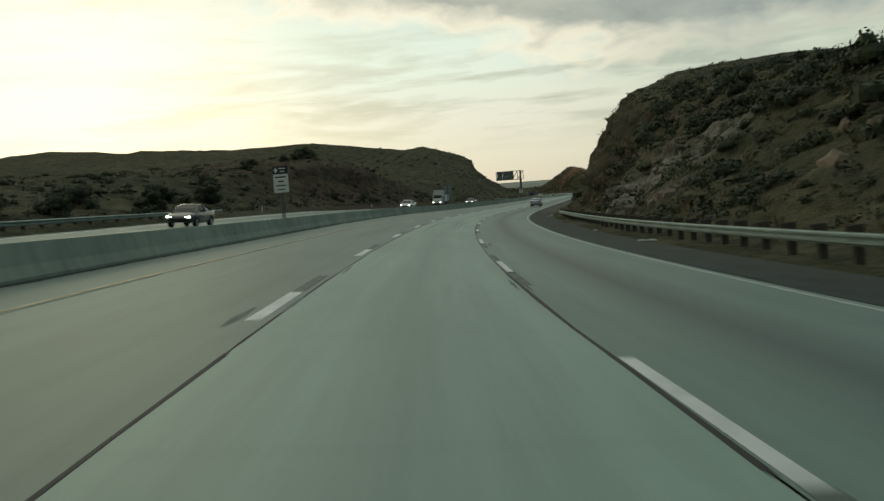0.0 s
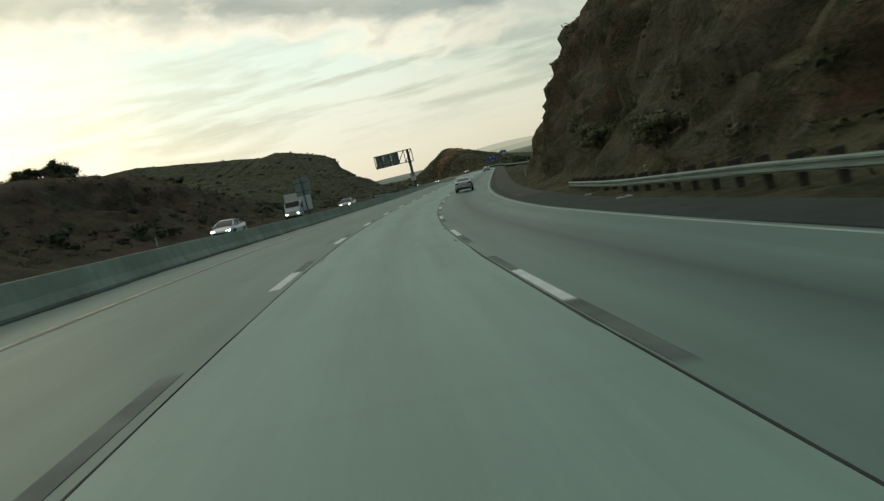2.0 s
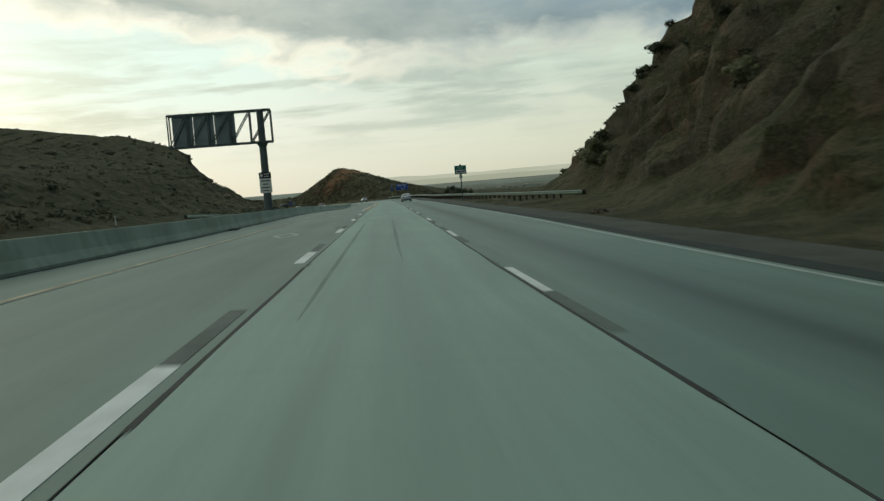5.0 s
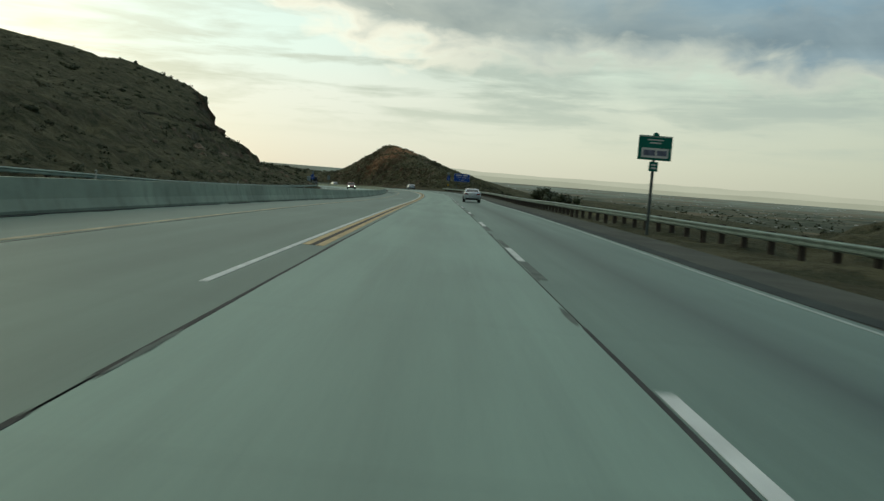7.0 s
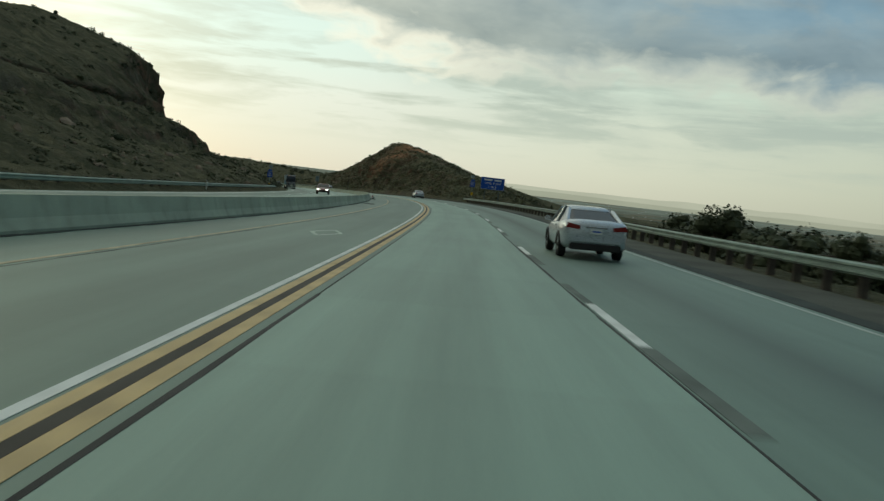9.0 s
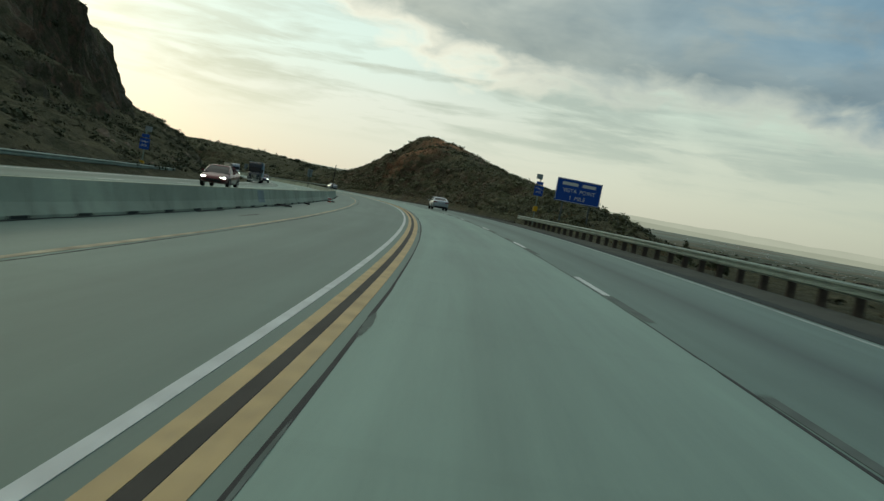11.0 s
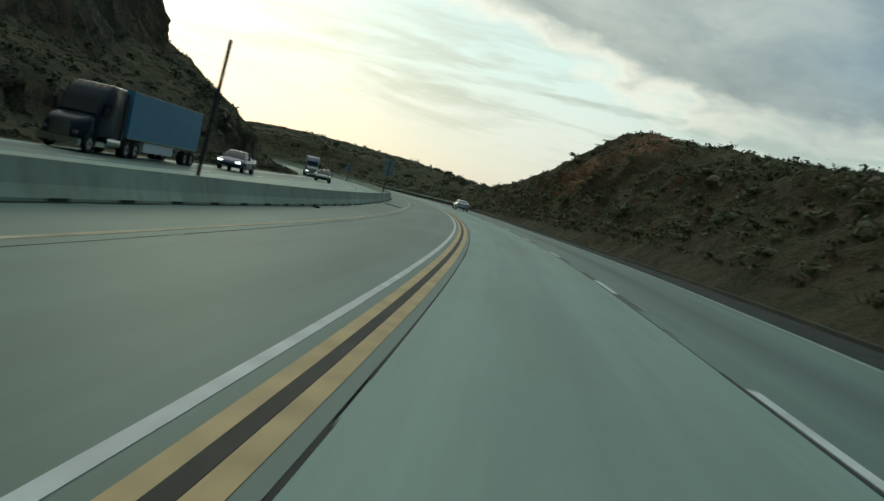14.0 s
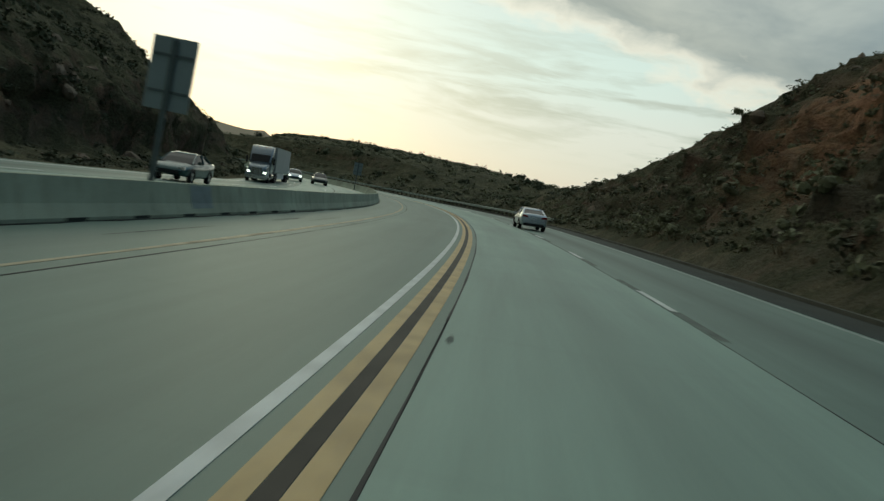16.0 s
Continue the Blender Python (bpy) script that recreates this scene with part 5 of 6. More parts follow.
def overhead_sign():
    """Cantilevered truss on one tall column, seen from behind."""
    root = thing("overhead_sign", stand(203.2, -6.85, 0.75, 3), "cantilevered overhead sign seen from behind, grey truss on a tall column", "overhead sign")
    top, low, x_r, x_l = 7.25, 4.95, 0.75, -6.5
    part("column", rod("column", (0, 0, 0), (0, 0, top), 0.30, M_POST, 20, 0.24), root, label="tall grey steel column")
    part("base", rod("base", (0, 0, 0), (0, 0, 0.12), 0.42, M_POST, 20), root)
    part("bracket", rod("bracket", (0, 0, low - 0.35), (0, 0, low), 0.27, M_POST, 20, 0.45), root)
    for y in (-0.42, 0.42):
        for z in (low, top):
            part("chord", box("chord", x_l, x_r, y - 0.06, y + 0.06, z - 0.06, z + 0.06, M_POST, 0.01), root)
        xs = [x_l, -5.2, -3.7, -2.2, -0.75, x_r]
        for k, x in enumerate(xs):
            part("upright", box("upright", x - 0.045, x + 0.045, y - 0.045, y + 0.045, low, top, M_POST), root)
            if k < len(xs) - 1:
                part("diagonal", rod("diagonal", (x, y, low), (xs[k + 1], y, top), 0.045, M_POST, 6), root)
    for x in (x_l, -3.7, -0.75, x_r):
        for z in (low, top):
            part("tie", rod("tie", (x, -0.42, z), (x, 0.42, z), 0.04, M_POST, 6), root)
    for k in range(3):
        part("panel", box("panel", -6.35 + k * 1.5, -6.35 + k * 1.5 + 1.47, 0.50, 0.54, low + 0.02, top + 0.0, M_PANEL_BACK, 0.006), root, label="bluish bare sign panel")
    return root


overhead_sign()


M_PLATE_INK = material("faded blue-grey print", (0.16, 0.18, 0.26), 0.5, vary=0.3, scale=6, bump=0.0)


def green_sign():
    root = thing("green_sign", stand(244.5, 11.1, 0.1, -2), "green community service sign with a white plate on a single post", "road sign")
    g = surface_h(ground_r, 244.5, 11.9)
    part("post", box("post", -0.06, 0.06, 0.02, 0.1, g - 0.3, 4.15, M_POST, 0.008), root)
    part("panel", box("panel", -0.72, 0.72, -0.03, 0.015, 3.1, 4.15, M_SIGN_GREEN, 0.01), root, label="green sign panel")
    part("border", box("border", -0.69, 0.69, -0.036, -0.031, 4.09, 4.115, M_SIGN_WHITE), root)
    part("plate", box("plate", -0.58, 0.58, -0.05, -0.032, 3.2, 3.62, M_SIGN_WHITE, 0.006), root, label="white sponsor plate")
    part("crest", loft("crest", [[Vector((x, y, 4.15 + z)) for x, z in ((-0.14, 0), (0.14, 0), (0.1, 0.1), (0, 0.15), (-0.1, 0.1))] for y in (-0.03, 0.015)], M_SIGN_GREEN, False), root)
    bars(root, [(0, 3.97, 0.7, 0.05), (0, 3.84, 0.5, 0.05)], M_SIGN_WHITE, -0.032)
    bars(root, [(-0.24, 3.41, 0.5, 0.24), (0.3, 3.41, 0.42, 0.22)], M_PLATE_INK, -0.052)
    part("lower_panel", box("lower_panel", -0.19, 0.19, -0.03, 0.015, 2.62, 3.03, M_SIGN_GREEN, 0.008), root)
    bars(root, [(0, 2.9, 0.2, 0.07), (0, 2.76, 0.2, 0.07)], M_SIGN_WHITE, -0.032)


green_sign()


def vista_sign():
    root = thing("vista_point_sign", stand(410.3, 13.75, 0.0, 0), "blue vista point sign with white lettering on two posts", "road sign")
    g = surface_h(ground_r, 410.3, 13.8)
    zb, zt, hw = 2.40, 4.32, 1.92
    for x in (-1.15, 1.15):
        part("post", box("post", x - 0.07, x + 0.07, 0.02, 0.14, g - 0.4, zt - 0.1, M_POST, 0.008), root)
    part("panel", box("panel", -hw, hw, -0.03, 0.02, zb, zt, M_SIGN_BLUE, 0.012), root, label="blue sign panel")
    for z in (zb + 0.05, zt - 0.05):
        part("border", box("border", -hw + 0.05, hw - 0.05, -0.036, -0.031, z - 0.014, z + 0.014, M_SIGN_WHITE), root)
    for x in (-hw + 0.05, hw - 0.05):
        part("border", box("border", x - 0.014, x + 0.014, -0.036, -0.031, zb + 0.066, zt - 0.066, M_SIGN_WHITE), root)
    bars(root, [(-0.78, zt - 0.40, 1.35, 0.26), (0.82, zt - 0.40, 1.15, 0.26)], M_SIGN_WHITE, -0.032)
    face = Matrix.Rotation(radians(90), 4, "X")
    for word, x, z in (("VISTA", -0.74, 0.95), ("POINT", 0.76, 0.95), ("1", -0.62, 0.38), ("MILE", 0.2, 0.38)):
        letters(word, 0.46, M_SIGN_WHITE, root, Matrix.Translation((x, -0.036, zb + z)) @ face)


vista_sign()


def call_box(s, d, h, sgn=1, label="roadside call box with solar panel, blue plates, yellow cabinet"):
    root = thing("call_box", stand(s, d, h), label, "call box", "call boxes")
    part("pole", rod("pole", (0, 0, -1.4), (0, 0, 3.6), 0.05, M_STEEL, 10), root)
    part("solar_panel", box("solar_panel", -0.26, 0.26, -0.08, 0.08, 3.5, 3.92, M_PANEL_BACK, 0.02), root, Matrix.Rotation(radians(-8), 4, "X"))
    part("upper_plate", box("upper_plate", -0.29, 0.29, -0.075, -0.055, 2.97, 3.22, M_SIGN_BLUE, 0.006), root)
    part("plate", box("plate", -0.38, 0.38, -0.075, -0.055, 2.02, 2.88, M_SIGN_BLUE, 0.008), root, label="blue call box plate")
    face = Matrix.Rotation(radians(90), 4, "X")
    letters("CALL", 0.24, M_SIGN_WHITE, root, Matrix.Translation((0, -0.078, 2.62)) @ face)
    letters("BOX", 0.24, M_SIGN_WHITE, root, Matrix.Translation((0, -0.078, 2.32)) @ face)
    part("cabinet", box("cabinet", -0.17, 0.17, -0.2, 0.08, 0.65, 1.1, M_YBOX, 0.03), root, label="yellow phone cabinet")
    part("cabinet_door", box("cabinet_door", -0.13, 0.13, -0.215, -0.2, 0.7, 1.05, M_YBOX, 0.01), root)


call_box(412.7, 10.9, 0.65)
call_box(411.0, -21.6, -0.1, label="call box with pale plates and a yellow cabinet below the cliff")
for s, d in ((60, -20.0), (110, -20.1), (160, -20.2), (210, -20.0), (262, -19.9), (300, -19.9), (350, -19.9), (78, 13.0), (140, 12.2)):
    root = thing("marker_post", stand(s, d), "slim white roadside marker post", "marker post", "marker posts")
    part("blade", box("blade", -0.05, 0.05, -0.01, 0.01, -0.1, 1.0, M_SIGN_WHITE, 0.004), root)
    part("reflector", box("reflector", -0.035, 0.035, -0.016, -0.011, 0.78, 0.95, M_CHROME), root)


# ---------------------------------------------------------------- vehicles
def wheel(name, root, x, y, r, wd):
    tyre_rings, n = [], 20
    prof = [(-wd / 2, r * 0.66), (-wd / 2, r * 0.93), (-wd * 0.36, r), (wd * 0.36, r), (wd / 2, r * 0.93), (wd / 2, r * 0.66)]
    for k in range(n + 1):
        t = k * math.tau / n
        tyre_rings.append([Vector((px, math.cos(t) * pr, math.sin(t) * pr)) for px, pr in prof])
    hub = part("wheel", loft("wheel", tyre_rings, M_TYRE, smooth=False, closed=True, caps=False), root, Matrix.Translation((x, y, r)), "black rubber tyre on a rim")
    sgn = 1 if x > 0 else -1
    part("rim", rod("rim", (-wd * 0.3, 0, 0), (wd * 0.42 * sgn, 0, 0), r * 0.66, M_RIM, 16, r * 0.6), hub)
    part("hub_cap", rod("hub_cap", (wd * 0.40 * sgn, 0, 0), (wd * 0.47 * sgn, 0, 0), r * 0.18, M_TRIM, 10), hub)


def sedan(m, body, label, lit=False, scale=1.0):
    """Four-door saloon, nose along local +y."""
    root = thing("sedan", m @ Matrix.Scale(scale, 4), label, "car", "cars on the freeway")
    st = [(-2.46, 0.50, 0.92, 0.70), (-2.42, 0.38, 1.02, 0.80), (-2.2, 0.31, 1.08, 0.87), (-1.8, 0.28, 1.07, 0.90), (-1.3, 0.27, 1.02, 0.91), (-0.4, 0.25, 0.97, 0.915), (0.8, 0.25, 0.95, 0.91), (1.35, 0.27, 0.92, 0.89), (1.95, 0.30, 0.82, 0.86), (2.28, 0.36, 0.70, 0.78), (2.42, 0.46, 0.60, 0.62)]
    rings = []
    for y, zb, zs, w in st:
        half = [(w * 0.86, zb), (w * 0.98, zb + 0.10), (w, zb + (zs - zb) * 0.55), (w * 0.985, zs - 0.10), (w * 0.90, zs - 0.015), (w * 0.5, zs + 0.025)]
        rings.append([Vector((x, y, z)) for x, z in half] + [Vector((-x, y, z)) for x, z in reversed(half)])
    part("body", loft("body", rings, body), root)
    cab = [(-1.98, 1.02, 1.05, 0.72, 0.70), (-1.55, 1.0, 1.19, 0.78, 0.65), (-1.05, 0.98, 1.36, 0.80, 0.61), (-0.55, 0.96, 1.44, 0.82, 0.61), (0.05, 0.95, 1.46, 0.82, 0.61), (0.48, 0.94, 1.40, 0.82, 0.62), (0.9, 0.93, 1.21, 0.82, 0.67), (1.36, 0.92, 0.94, 0.80, 0.74)]
    part("window_glass", loft("window_glass", [[Vector((-a, y, z0)), Vector((-b, y, z1 - 0.02)), Vector((-b * 0.8, y, z1)), Vector((b * 0.8, y, z1)), Vector((b, y, z1 - 0.02)), Vector((a, y, z0))] for y, z0, z1, a, b in cab], M_GLASS, False), root, label="dark tinted windows")
    part("roof", loft("roof", [[Vector((-b - 0.012, y, z1 - 0.035)), Vector((-b * 0.8, y, z1 + 0.015)), Vector((b * 0.8, y, z1 + 0.015)), Vector((b + 0.012, y, z1 - 0.035))] for y, z1, b in ((-1.08, 1.352, 0.61), (-0.55, 1.44, 0.61), (0.05, 1.46, 0.61), (0.48, 1.40, 0.62))], body), root)
    for x in (-1, 1):
        for (y0, z0, w0), (y1, z1, w1), r in (((-1.98, 1.01, 0.76), (-1.05, 1.35, 0.62), 0.07), ((1.36, 0.93, 0.80), (0.48, 1.385, 0.635), 0.035), ((-0.35, 0.97, 0.84), (-0.4, 1.45, 0.64), 0.035)):
            part("pillar", rod("pillar", (x * w0, y0, z0), (x * w1, y1, z1), r, body, 6), root)
        mir = part("mirror", box("mirror", -0.10, 0.10, -0.06, 0.07, -0.07, 0.07, body, 0.03), root, Matrix.Translation((x * 0.99, 0.82, 1.02)))
        part("mirror_glass", box("mirror_glass", -0.08, 0.08, -0.066, -0.061, -0.05, 0.05, M_CHROME), mir)
        part("tail_lamp", loft("tail_lamp", [[Vector((x * a, y, z)) for a, z in ((0.46, 0.82), (0.44, 0.93), (0.78, 0.99), (0.845, 0.86))] for y in (-2.47, -2.2)], M_TAIL, False), root, label="red tail lamp")
        part("headlamp", loft("headlamp", [[Vector((x * a, y, z)) for a, z in ((0.42, 0.58), (0.42, 0.68), (0.74, 0.74), (0.76, 0.60))] for y in (2.2, 2.38)], M_HEAD if lit else M_CHROME, False), root, label="lit headlamp" if lit else "clear headlamp")
        for y in (-1.42, 1.42):
            arch = [[Vector((x * q, y + math.cos(t) * r, 0.33 + math.sin(t) * r)) for q, r in ((0.86, 0.34), (0.925, 0.34), (0.925, 0.40), (0.86, 0.40))] for t in np.linspace(0, math.pi, 9)]
            part("wheel_arch", loft("wheel_arch", arch, M_TRIM, False), root)
            wheel("wheel", root, x * 0.80, y, 0.33, 0.22)
        for y in (-0.75, 0.25):
            part("door_handle", box("door_handle", -0.015, 0.015, -0.09, 0.09, -0.018, 0.018, body, 0.008), root, Matrix.Translation((x * 0.925, y, 0.86)))
    part("rear_bumper", box("rear_bumper", -0.74, 0.74, -2.50, -2.2, 0.42, 0.66, body, 0.08), root)
    part("diffuser", box("diffuser", -0.70, 0.70, -2.51, -2.2, 0.27, 0.45, M_TRIM, 0.03), root, label="dark lower bumper strip")
    part("front_grille", box("front_grille", -0.52, 0.52, 2.2, 2.44, 0.38, 0.56, M_TRIM, 0.03), root)
    plate = part("number_plate", box("number_plate", -0.16, 0.16, -2.49, -2.44, 0.72, 0.86, M_SIGN_WHITE, 0.004), root, label="pale number plate")
    part("bar", box("bar", -0.12, 0.12, -2.496, -2.491, 0.77, 0.81, M_SIGN_BLUE), plate)
    part("boot_badge", box("boot_badge", -0.3, 0.3, -2.475, -2.43, 0.885, 0.91, M_CHROME), root)
    return root


def rounded(y, z0, z1, w2, r):
    """A cross-section with rounded upper corners."""
    top = [(w2 - r + r * math.cos(t), z1 - r + r * math.sin(t)) for t in np.linspace(0, math.pi / 2, 5)]
    half = [(w2 * 0.94, z0), (w2, z0 + 0.12)] + top
    return [Vector((x, y, z)) for x, z in half] + [Vector((-x, y, z)) for x, z in reversed(half)]


def semi_truck(m, label, trailer_mat, lit=False, tail=-20.2, cab_paint=None):
    """Tractor with sleeper and box trailer, nose along local +y at y = 0."""
    root = thing("semi_truck", m, label, "truck", "trucks on the freeway")
    cab_paint = cab_paint or P_CAB
    part("trailer", box("trailer", -1.28, 1.28, tail, -5.6, 1.2, 4.0, trailer_mat, 0.04), root, label="long box trailer")
    for z in (1.22, 3.98):
        part("trailer_rail", box("trailer_rail", -1.29, 1.29, tail + 0.05, -5.65, z - 0.05, z + 0.05, M_STEEL, 0.01), root)
    part("side_skirt", box("side_skirt", -1.2, 1.2, tail + 4.7, -8.5, 0.5, 1.15, M_VAN, 0.03), root, label="pale side skirt")
    part("chassis", box("chassis", -0.5, 0.5, -8.5, -0.3, 0.55, 1.0, M_TRIM, 0.02), root)
    part("cab", loft("cab", [rounded(y, z0, z1, w2, 0.22) for y, z0, z1, w2 in ((-4.9, 0.95, 3.92, 1.18), (-3.4, 0.95, 3.95, 1.22), (-2.9, 0.95, 3.86, 1.22), (-2.45, 0.95, 3.45, 1.2), (-2.1, 0.95, 2.95, 1.17), (-1.75, 0.95, 2.3, 1.13))], cab_paint), root, label="sleeper cab with a swept roof")
    part("hood", loft("hood", [rounded(y, z0, z1, w2, 0.26) for y, z0, z1, w2 in ((-1.85, 0.75, 2.12, 1.1), (-1.2, 0.7, 2.0, 1.08), (-0.6, 0.66, 1.86, 1.0), (-0.2, 0.62, 1.7, 0.92), (0.0, 0.62, 1.48, 0.84))], cab_paint), root, label="sloping hood")
    part("sun_visor", box("sun_visor", -1.0, 1.0, -2.52, -2.2, 3.02, 3.14, M_TRIM, 0.03), root)
    part("windscreen", loft("windscreen", [[Vector((-1.0, y, z)), Vector((1.0, y, z)), Vector((0.98, y + 0.05, z)), Vector((-0.98, y + 0.05, z))] for y, z in ((-1.74, 2.2), (-2.11, 2.98))], M_GLASS, False), root, label="dark windscreen")
    for k in range(9):
        part("grille_bar", box("grille_bar", -0.5 + k * 0.12, -0.46 + k * 0.12, 0.035, 0.06, 0.8, 1.5, M_TRIM), root)
    for x in (-1, 1):
        part("side_window", box("side_window", x * 1.2 - 0.02, x * 1.2 + 0.02, -3.0, -2.1, 2.15, 2.8, M_GLASS, 0.01), root)
        part("mirror", box("mirror", x * 1.45 - 0.1, x * 1.45 + 0.1, -2.0, -1.85, 2.0, 2.7, M_TRIM, 0.03), root)
        part("side_step", box("side_step", x * 1.0 - 0.16, x * 1.0 + 0.16, -3.2, -1.95, 0.42, 0.7, M_CHROME, 0.04), root)
        part("cab_fairing", box("cab_fairing", x * 1.18 - 0.03, x * 1.18 + 0.03, -5.35, -4.85, 1.0, 3.7, cab_paint, 0.02), root)
        part("fuel_tank", rod("fuel_tank", (x * 0.95, -4.9, 0.75), (x * 0.95, -3.2, 0.75), 0.32, M_CHROME, 14), root)
        part("headlamp", box("headlamp", x * 0.84 - 0.15, x * 0.84 + 0.15, -0.08, 0.02, 0.95, 1.15, M_HEAD if lit else M_CHROME, 0.02), root, label="lit headlamp" if lit else "clear headlamp")
        part("fender", loft("fender", [[Vector((x * q, -1.2 + math.cos(t) * r, 0.55 + math.sin(t) * r)) for q, r in ((0.8, 0.62), (1.22, 0.62), (1.22, 0.7), (0.8, 0.7))] for t in np.linspace(0.1, math.pi - 0.1, 9)], cab_paint, False), root)
        for y in (-1.2, -5.9, -7.2, tail + 2.2, tail + 0.9):
            wheel("wheel", root, x * 1.05, y, 0.52, 0.30 if y > -2 else 0.5)
        for k in range(2):
            part("marker_lamp", box("marker_lamp", x * (0.4 + 0.4 * k) - 0.06, x * (0.4 + 0.4 * k) + 0.06, -2.56, -2.48, 3.74, 3.8, M_AMBER), root)
    part("grille", box("grille", -0.55, 0.55, -0.05, 0.04, 0.75, 1.55, M_CHROME, 0.03), root, label="bright grille")
    part("bumper", box("bumper", -1.15, 1.15, -0.25, 0.1, 0.35, 0.72, M_CHROME, 0.05), root)
    return root


def box_truck(m, label):
    root = thing("box_truck", m, label, "truck", "trucks on the freeway")
    part("cargo_box", box("cargo_box", -1.15, 1.15, -6.6, -1.9, 0.95, 3.25, M_VAN, 0.03), root, label="white cargo box")
    part("chassis", box("chassis", -0.45, 0.45, -6.4, -0.3, 0.5, 0.9, M_TRIM, 0.02), root)
    cabp = [(-1.8, 0.55, 2.3, 0.98), (-0.9, 0.5, 2.32, 0.98), (-0.35, 0.5, 1.6, 0.96), (0.0, 0.5, 1.15, 0.9)]
    part("cab", loft("cab", [[Vector((-q, y, z0)), Vector((-q, y, z1 - 0.12)), Vector((-q * 0.88, y, z1)), Vector((q * 0.88, y, z1)), Vector((q, y, z1 - 0.12)), Vector((q, y, z0))] for y, z0, z1, q in cabp], M_VAN, False), root, label="white cab")
    part("windscreen", loft("windscreen", [[Vector((-0.86, y, z)), Vector((0.86, y, z)), Vector((0.86, y + 0.03, z)), Vector((-0.86, y + 0.03, z))] for y, z in ((-0.36, 1.62), (-0.85, 2.24))], M_GLASS, False), root)
    for x in (-1, 1):
        part("side_window", box("side_window", x * 0.985 - 0.015, x * 0.985 + 0.015, -1.6, -0.85, 1.45, 2.0, M_GLASS, 0.01), root)
        part("mirror", box("mirror", x * 1.15 - 0.07, x * 1.15 + 0.07, -0.75, -0.65, 1.4, 1.8, M_TRIM, 0.02), root)
        part("headlamp", box("headlamp", x * 0.72 - 0.15, x * 0.72 + 0.15, -0.06, 0.03, 0.72, 0.9, M_HEAD, 0.02), root, label="lit headlamp")
        for y in (-0.95, -5.0):
            wheel("wheel", root, x * 0.86, y, 0.4, 0.25)
    part("bumper", box("bumper", -0.95, 0.95, -0.1, 0.1, 0.4, 0.62, M_TRIM, 0.04), root)
    return root


# traffic ahead, in the outer lane
for s, d in ((130.0, 5.3), (300.0, 5.5), (437.0, 5.2), (560.3, 4.5)):
    sedan(stand(s, d, 0.01, 0, True), P_SILVER, "silver four-door saloon ahead in the outer lane")
# traffic on the other carriageway, facing the viewer
sedan(stand(27.2, -15.0, 0.01, 180, True), P_DARK, "dark saloon with lit headlamps coming the other way", True)
sedan(stand(108.5, -13.6, 0.01, 180, True), P_SILVER, "silver saloon with lit headlamps coming the other way", True)
sedan(stand(163.0, -13.0, 0.01, 180, True), P_GREYBLUE, "grey-blue saloon with lit headlamps coming the other way", True)
box_truck(stand(142.0, -16.0, 0.01, 180, True), "white box truck with lit headlamps coming the other way")
sedan(stand(397.5, -12.9, 0.01, 180, True), P_MAROON, "maroon saloon with lit headlamps coming the other way", True)
semi_truck(stand(474.0, -18.0, 0.01, 180, True) @ Matrix.Scale(0.81, 4), "semi truck with dark cab and blue-grey trailer, oncoming", M_TRAILER, tail=-18.4)
sedan(stand(545.0, -14.9, 0.01, 180, True), P_TEAL, "dark teal saloon coming the other way beside the barrier")
semi_truck(stand(579.0, -17.4, 0.01, 180, True) @ Matrix.Scale(0.84, 4), "semi truck with blue-grey cab and pale trailer, lit headlamps", M_TRAILER_GREY, True, cab_paint=P_GREYBLUE)
sedan(stand(499.0, -16.6, 0.01, 180, True), P_BLUE, "deep blue saloon with lit headlamps behind the semi truck", True)
sedan(stand(611.0, -11.9, 0.01, 180, True), P_DARK, "dark saloon far along the other carriageway")
sedan(stand(611.0, -15.0, 0.01, 180, True), P_SILVER, "silver saloon with lit headlamps far along the bend", True)

# ---------------------------------------------------------------- litter by the barrier
bucket = thing("bucket", stand(399.0, -5.75, 0.012, 15) @ Matrix.Scale(0.85, 4), "red and white plastic bucket at the foot of the barrier", "bucket")
part("pail", rod("pail", (0, 0, 0), (0, 0, 0.32), 0.13, M_RED, 16, 0.17), bucket)
part("rim", rod("rim", (0, 0, 0.3), (0, 0, 0.34), 0.185, M_SIGN_WHITE, 16), bucket)
part("label_band", rod("label_band", (0, 0, 0.1), (0, 0, 0.2), 0.155, M_SIGN_WHITE, 16, 0.165), bucket)


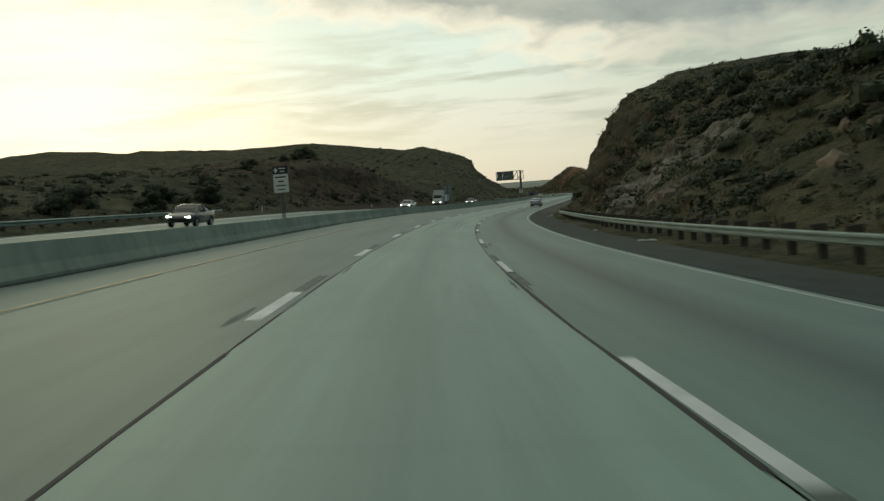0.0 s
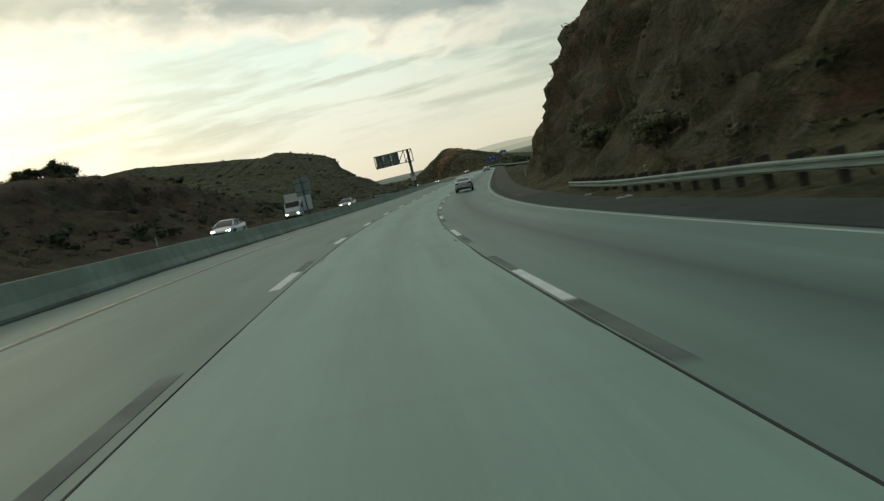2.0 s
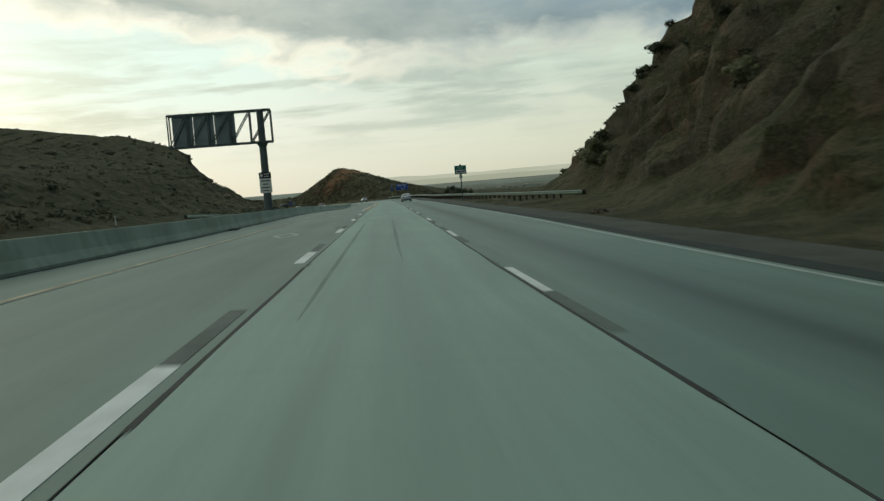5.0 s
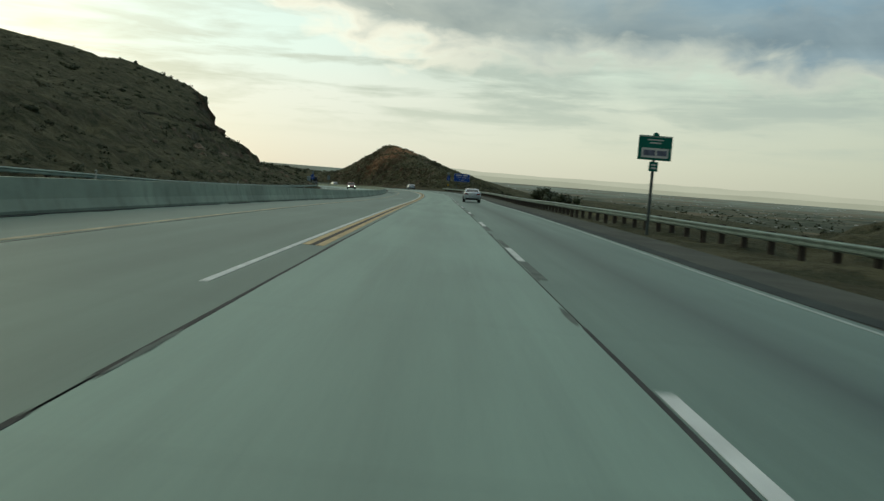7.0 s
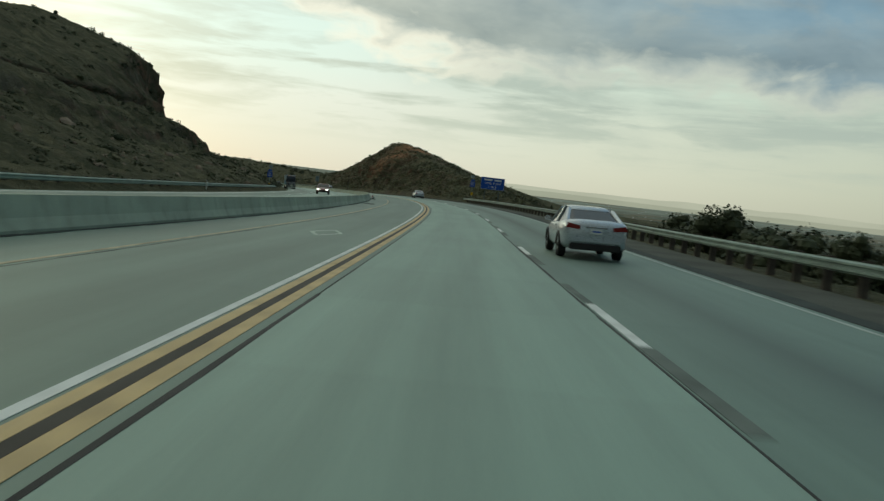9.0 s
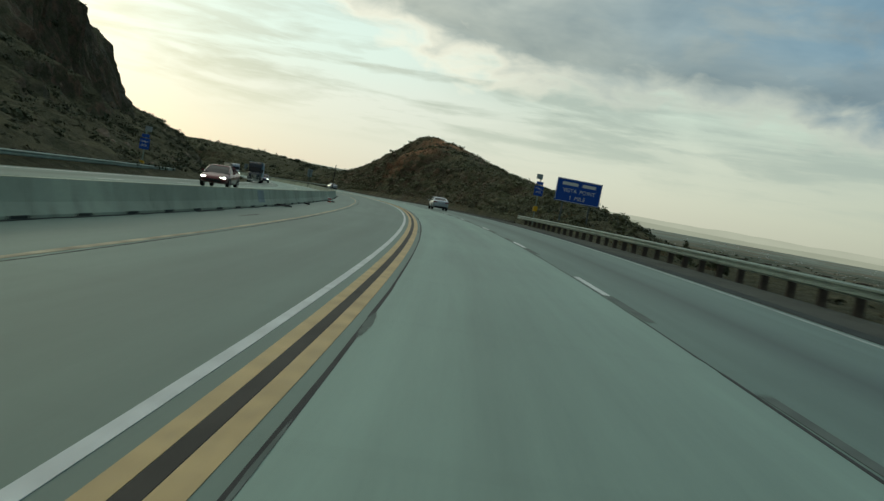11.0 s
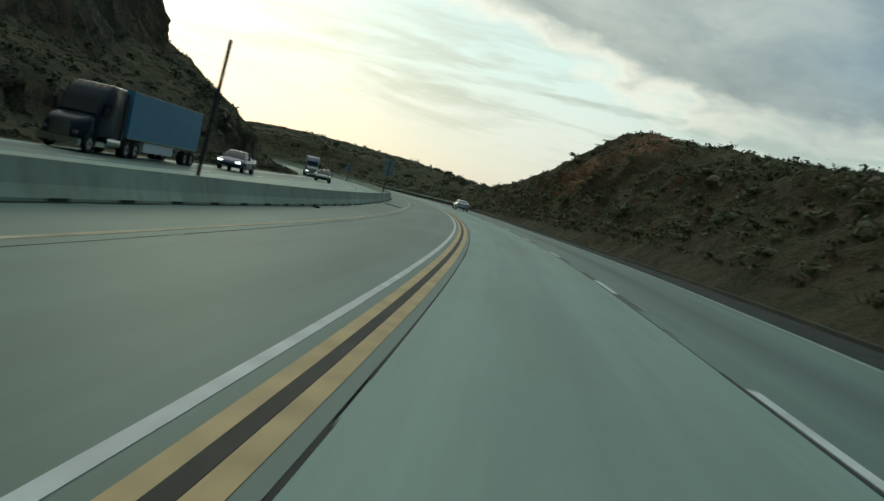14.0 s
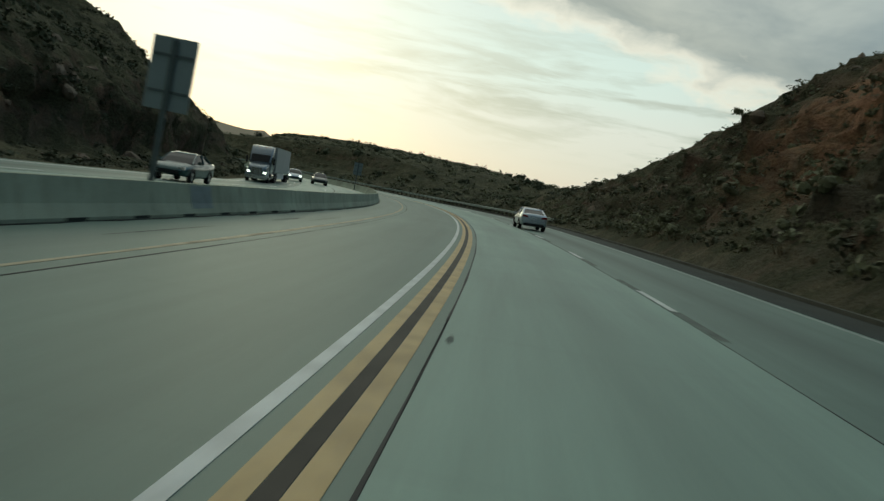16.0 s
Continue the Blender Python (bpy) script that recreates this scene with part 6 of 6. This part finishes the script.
def tyre_scrap(s, d, length, turn_deg):
    root = thing("tyre_scrap", stand(s, d, 0.01, turn_deg), "torn black strip of tyre tread on the inner shoulder", "tyre scrap", "tyre scraps")
    r, rings = 0.9, []
    for k in range(11):
        t = -length / 2 + k * length / 10
        z = 0.02 * math.sin(k * 1.3) + 0.04
        wd = 0.10 * (0.5 + math.sin(0.3 + k * 0.26))
        rings.append([Vector((x, t, q)) for x, q in ((-wd, z), (-wd * 0.7, z + 0.03), (wd * 0.7, z + 0.035), (wd, z), (wd * 0.6, z - 0.015), (-wd * 0.6, z - 0.015))])
    part("tread", loft("tread", rings, M_TYRE, False), root)


for s, d, n, a in ((498.8, -5.1, 1.2, 70), (399.8, -5.7, 0.9, 30), (385.5, -5.9, 0.7, 10), (377.7, -6.0, 0.8, 60), (470, -5.9, 0.6, 20), (183, -5.9, 0.8, 40), (348, -5.4, 1.0, 80)):
    tyre_scrap(s, d, n, a)


def paper_scrap(s, d, length, turn_deg):
    root = thing("paper_scrap", stand(s, d, 0.0, turn_deg), "crumpled pale strip of litter on the outer shoulder", "litter", "scraps on the shoulder")
    rings = [[Vector((x * 0.16 * (0.6 + 0.4 * math.sin(k * 1.7)), -length / 2 + k * length / 6, q + 0.03 * abs(math.sin(k * 2.1)))) for x, q in ((-1, 0.0), (-0.3, 0.05), (0.4, 0.04), (1, 0.0))] for k in range(7)]
    part("scrap", loft("scrap", rings, M_TRAILER_GREY, False), root)


for s, d, n, a in ((6.9, 10.5, 0.8, 60), (21.2, 10.5, 0.35, 10), (71.4, 10.3, 0.6, 70), (79.3, 10.5, 0.3, 20)):
    paper_scrap(s, d, n, a)
for s, d, n in ((178.0, 11.5, 1.6), (180.2, 11.9, 1.0)):
    heap = thing("brush_heap", stand(s, d, -0.1), "dark heap of debris on the bare dirt strip", "debris")
    q = leaf_ball(120, prng, 0.16, 6, 0.5, 0) * [n * 0.6, n, 0.35]
    part("twigs", mesh_from("twigs", q.reshape(-1, 3), np.arange(480).reshape(-1, 4), M_BARK), heap)
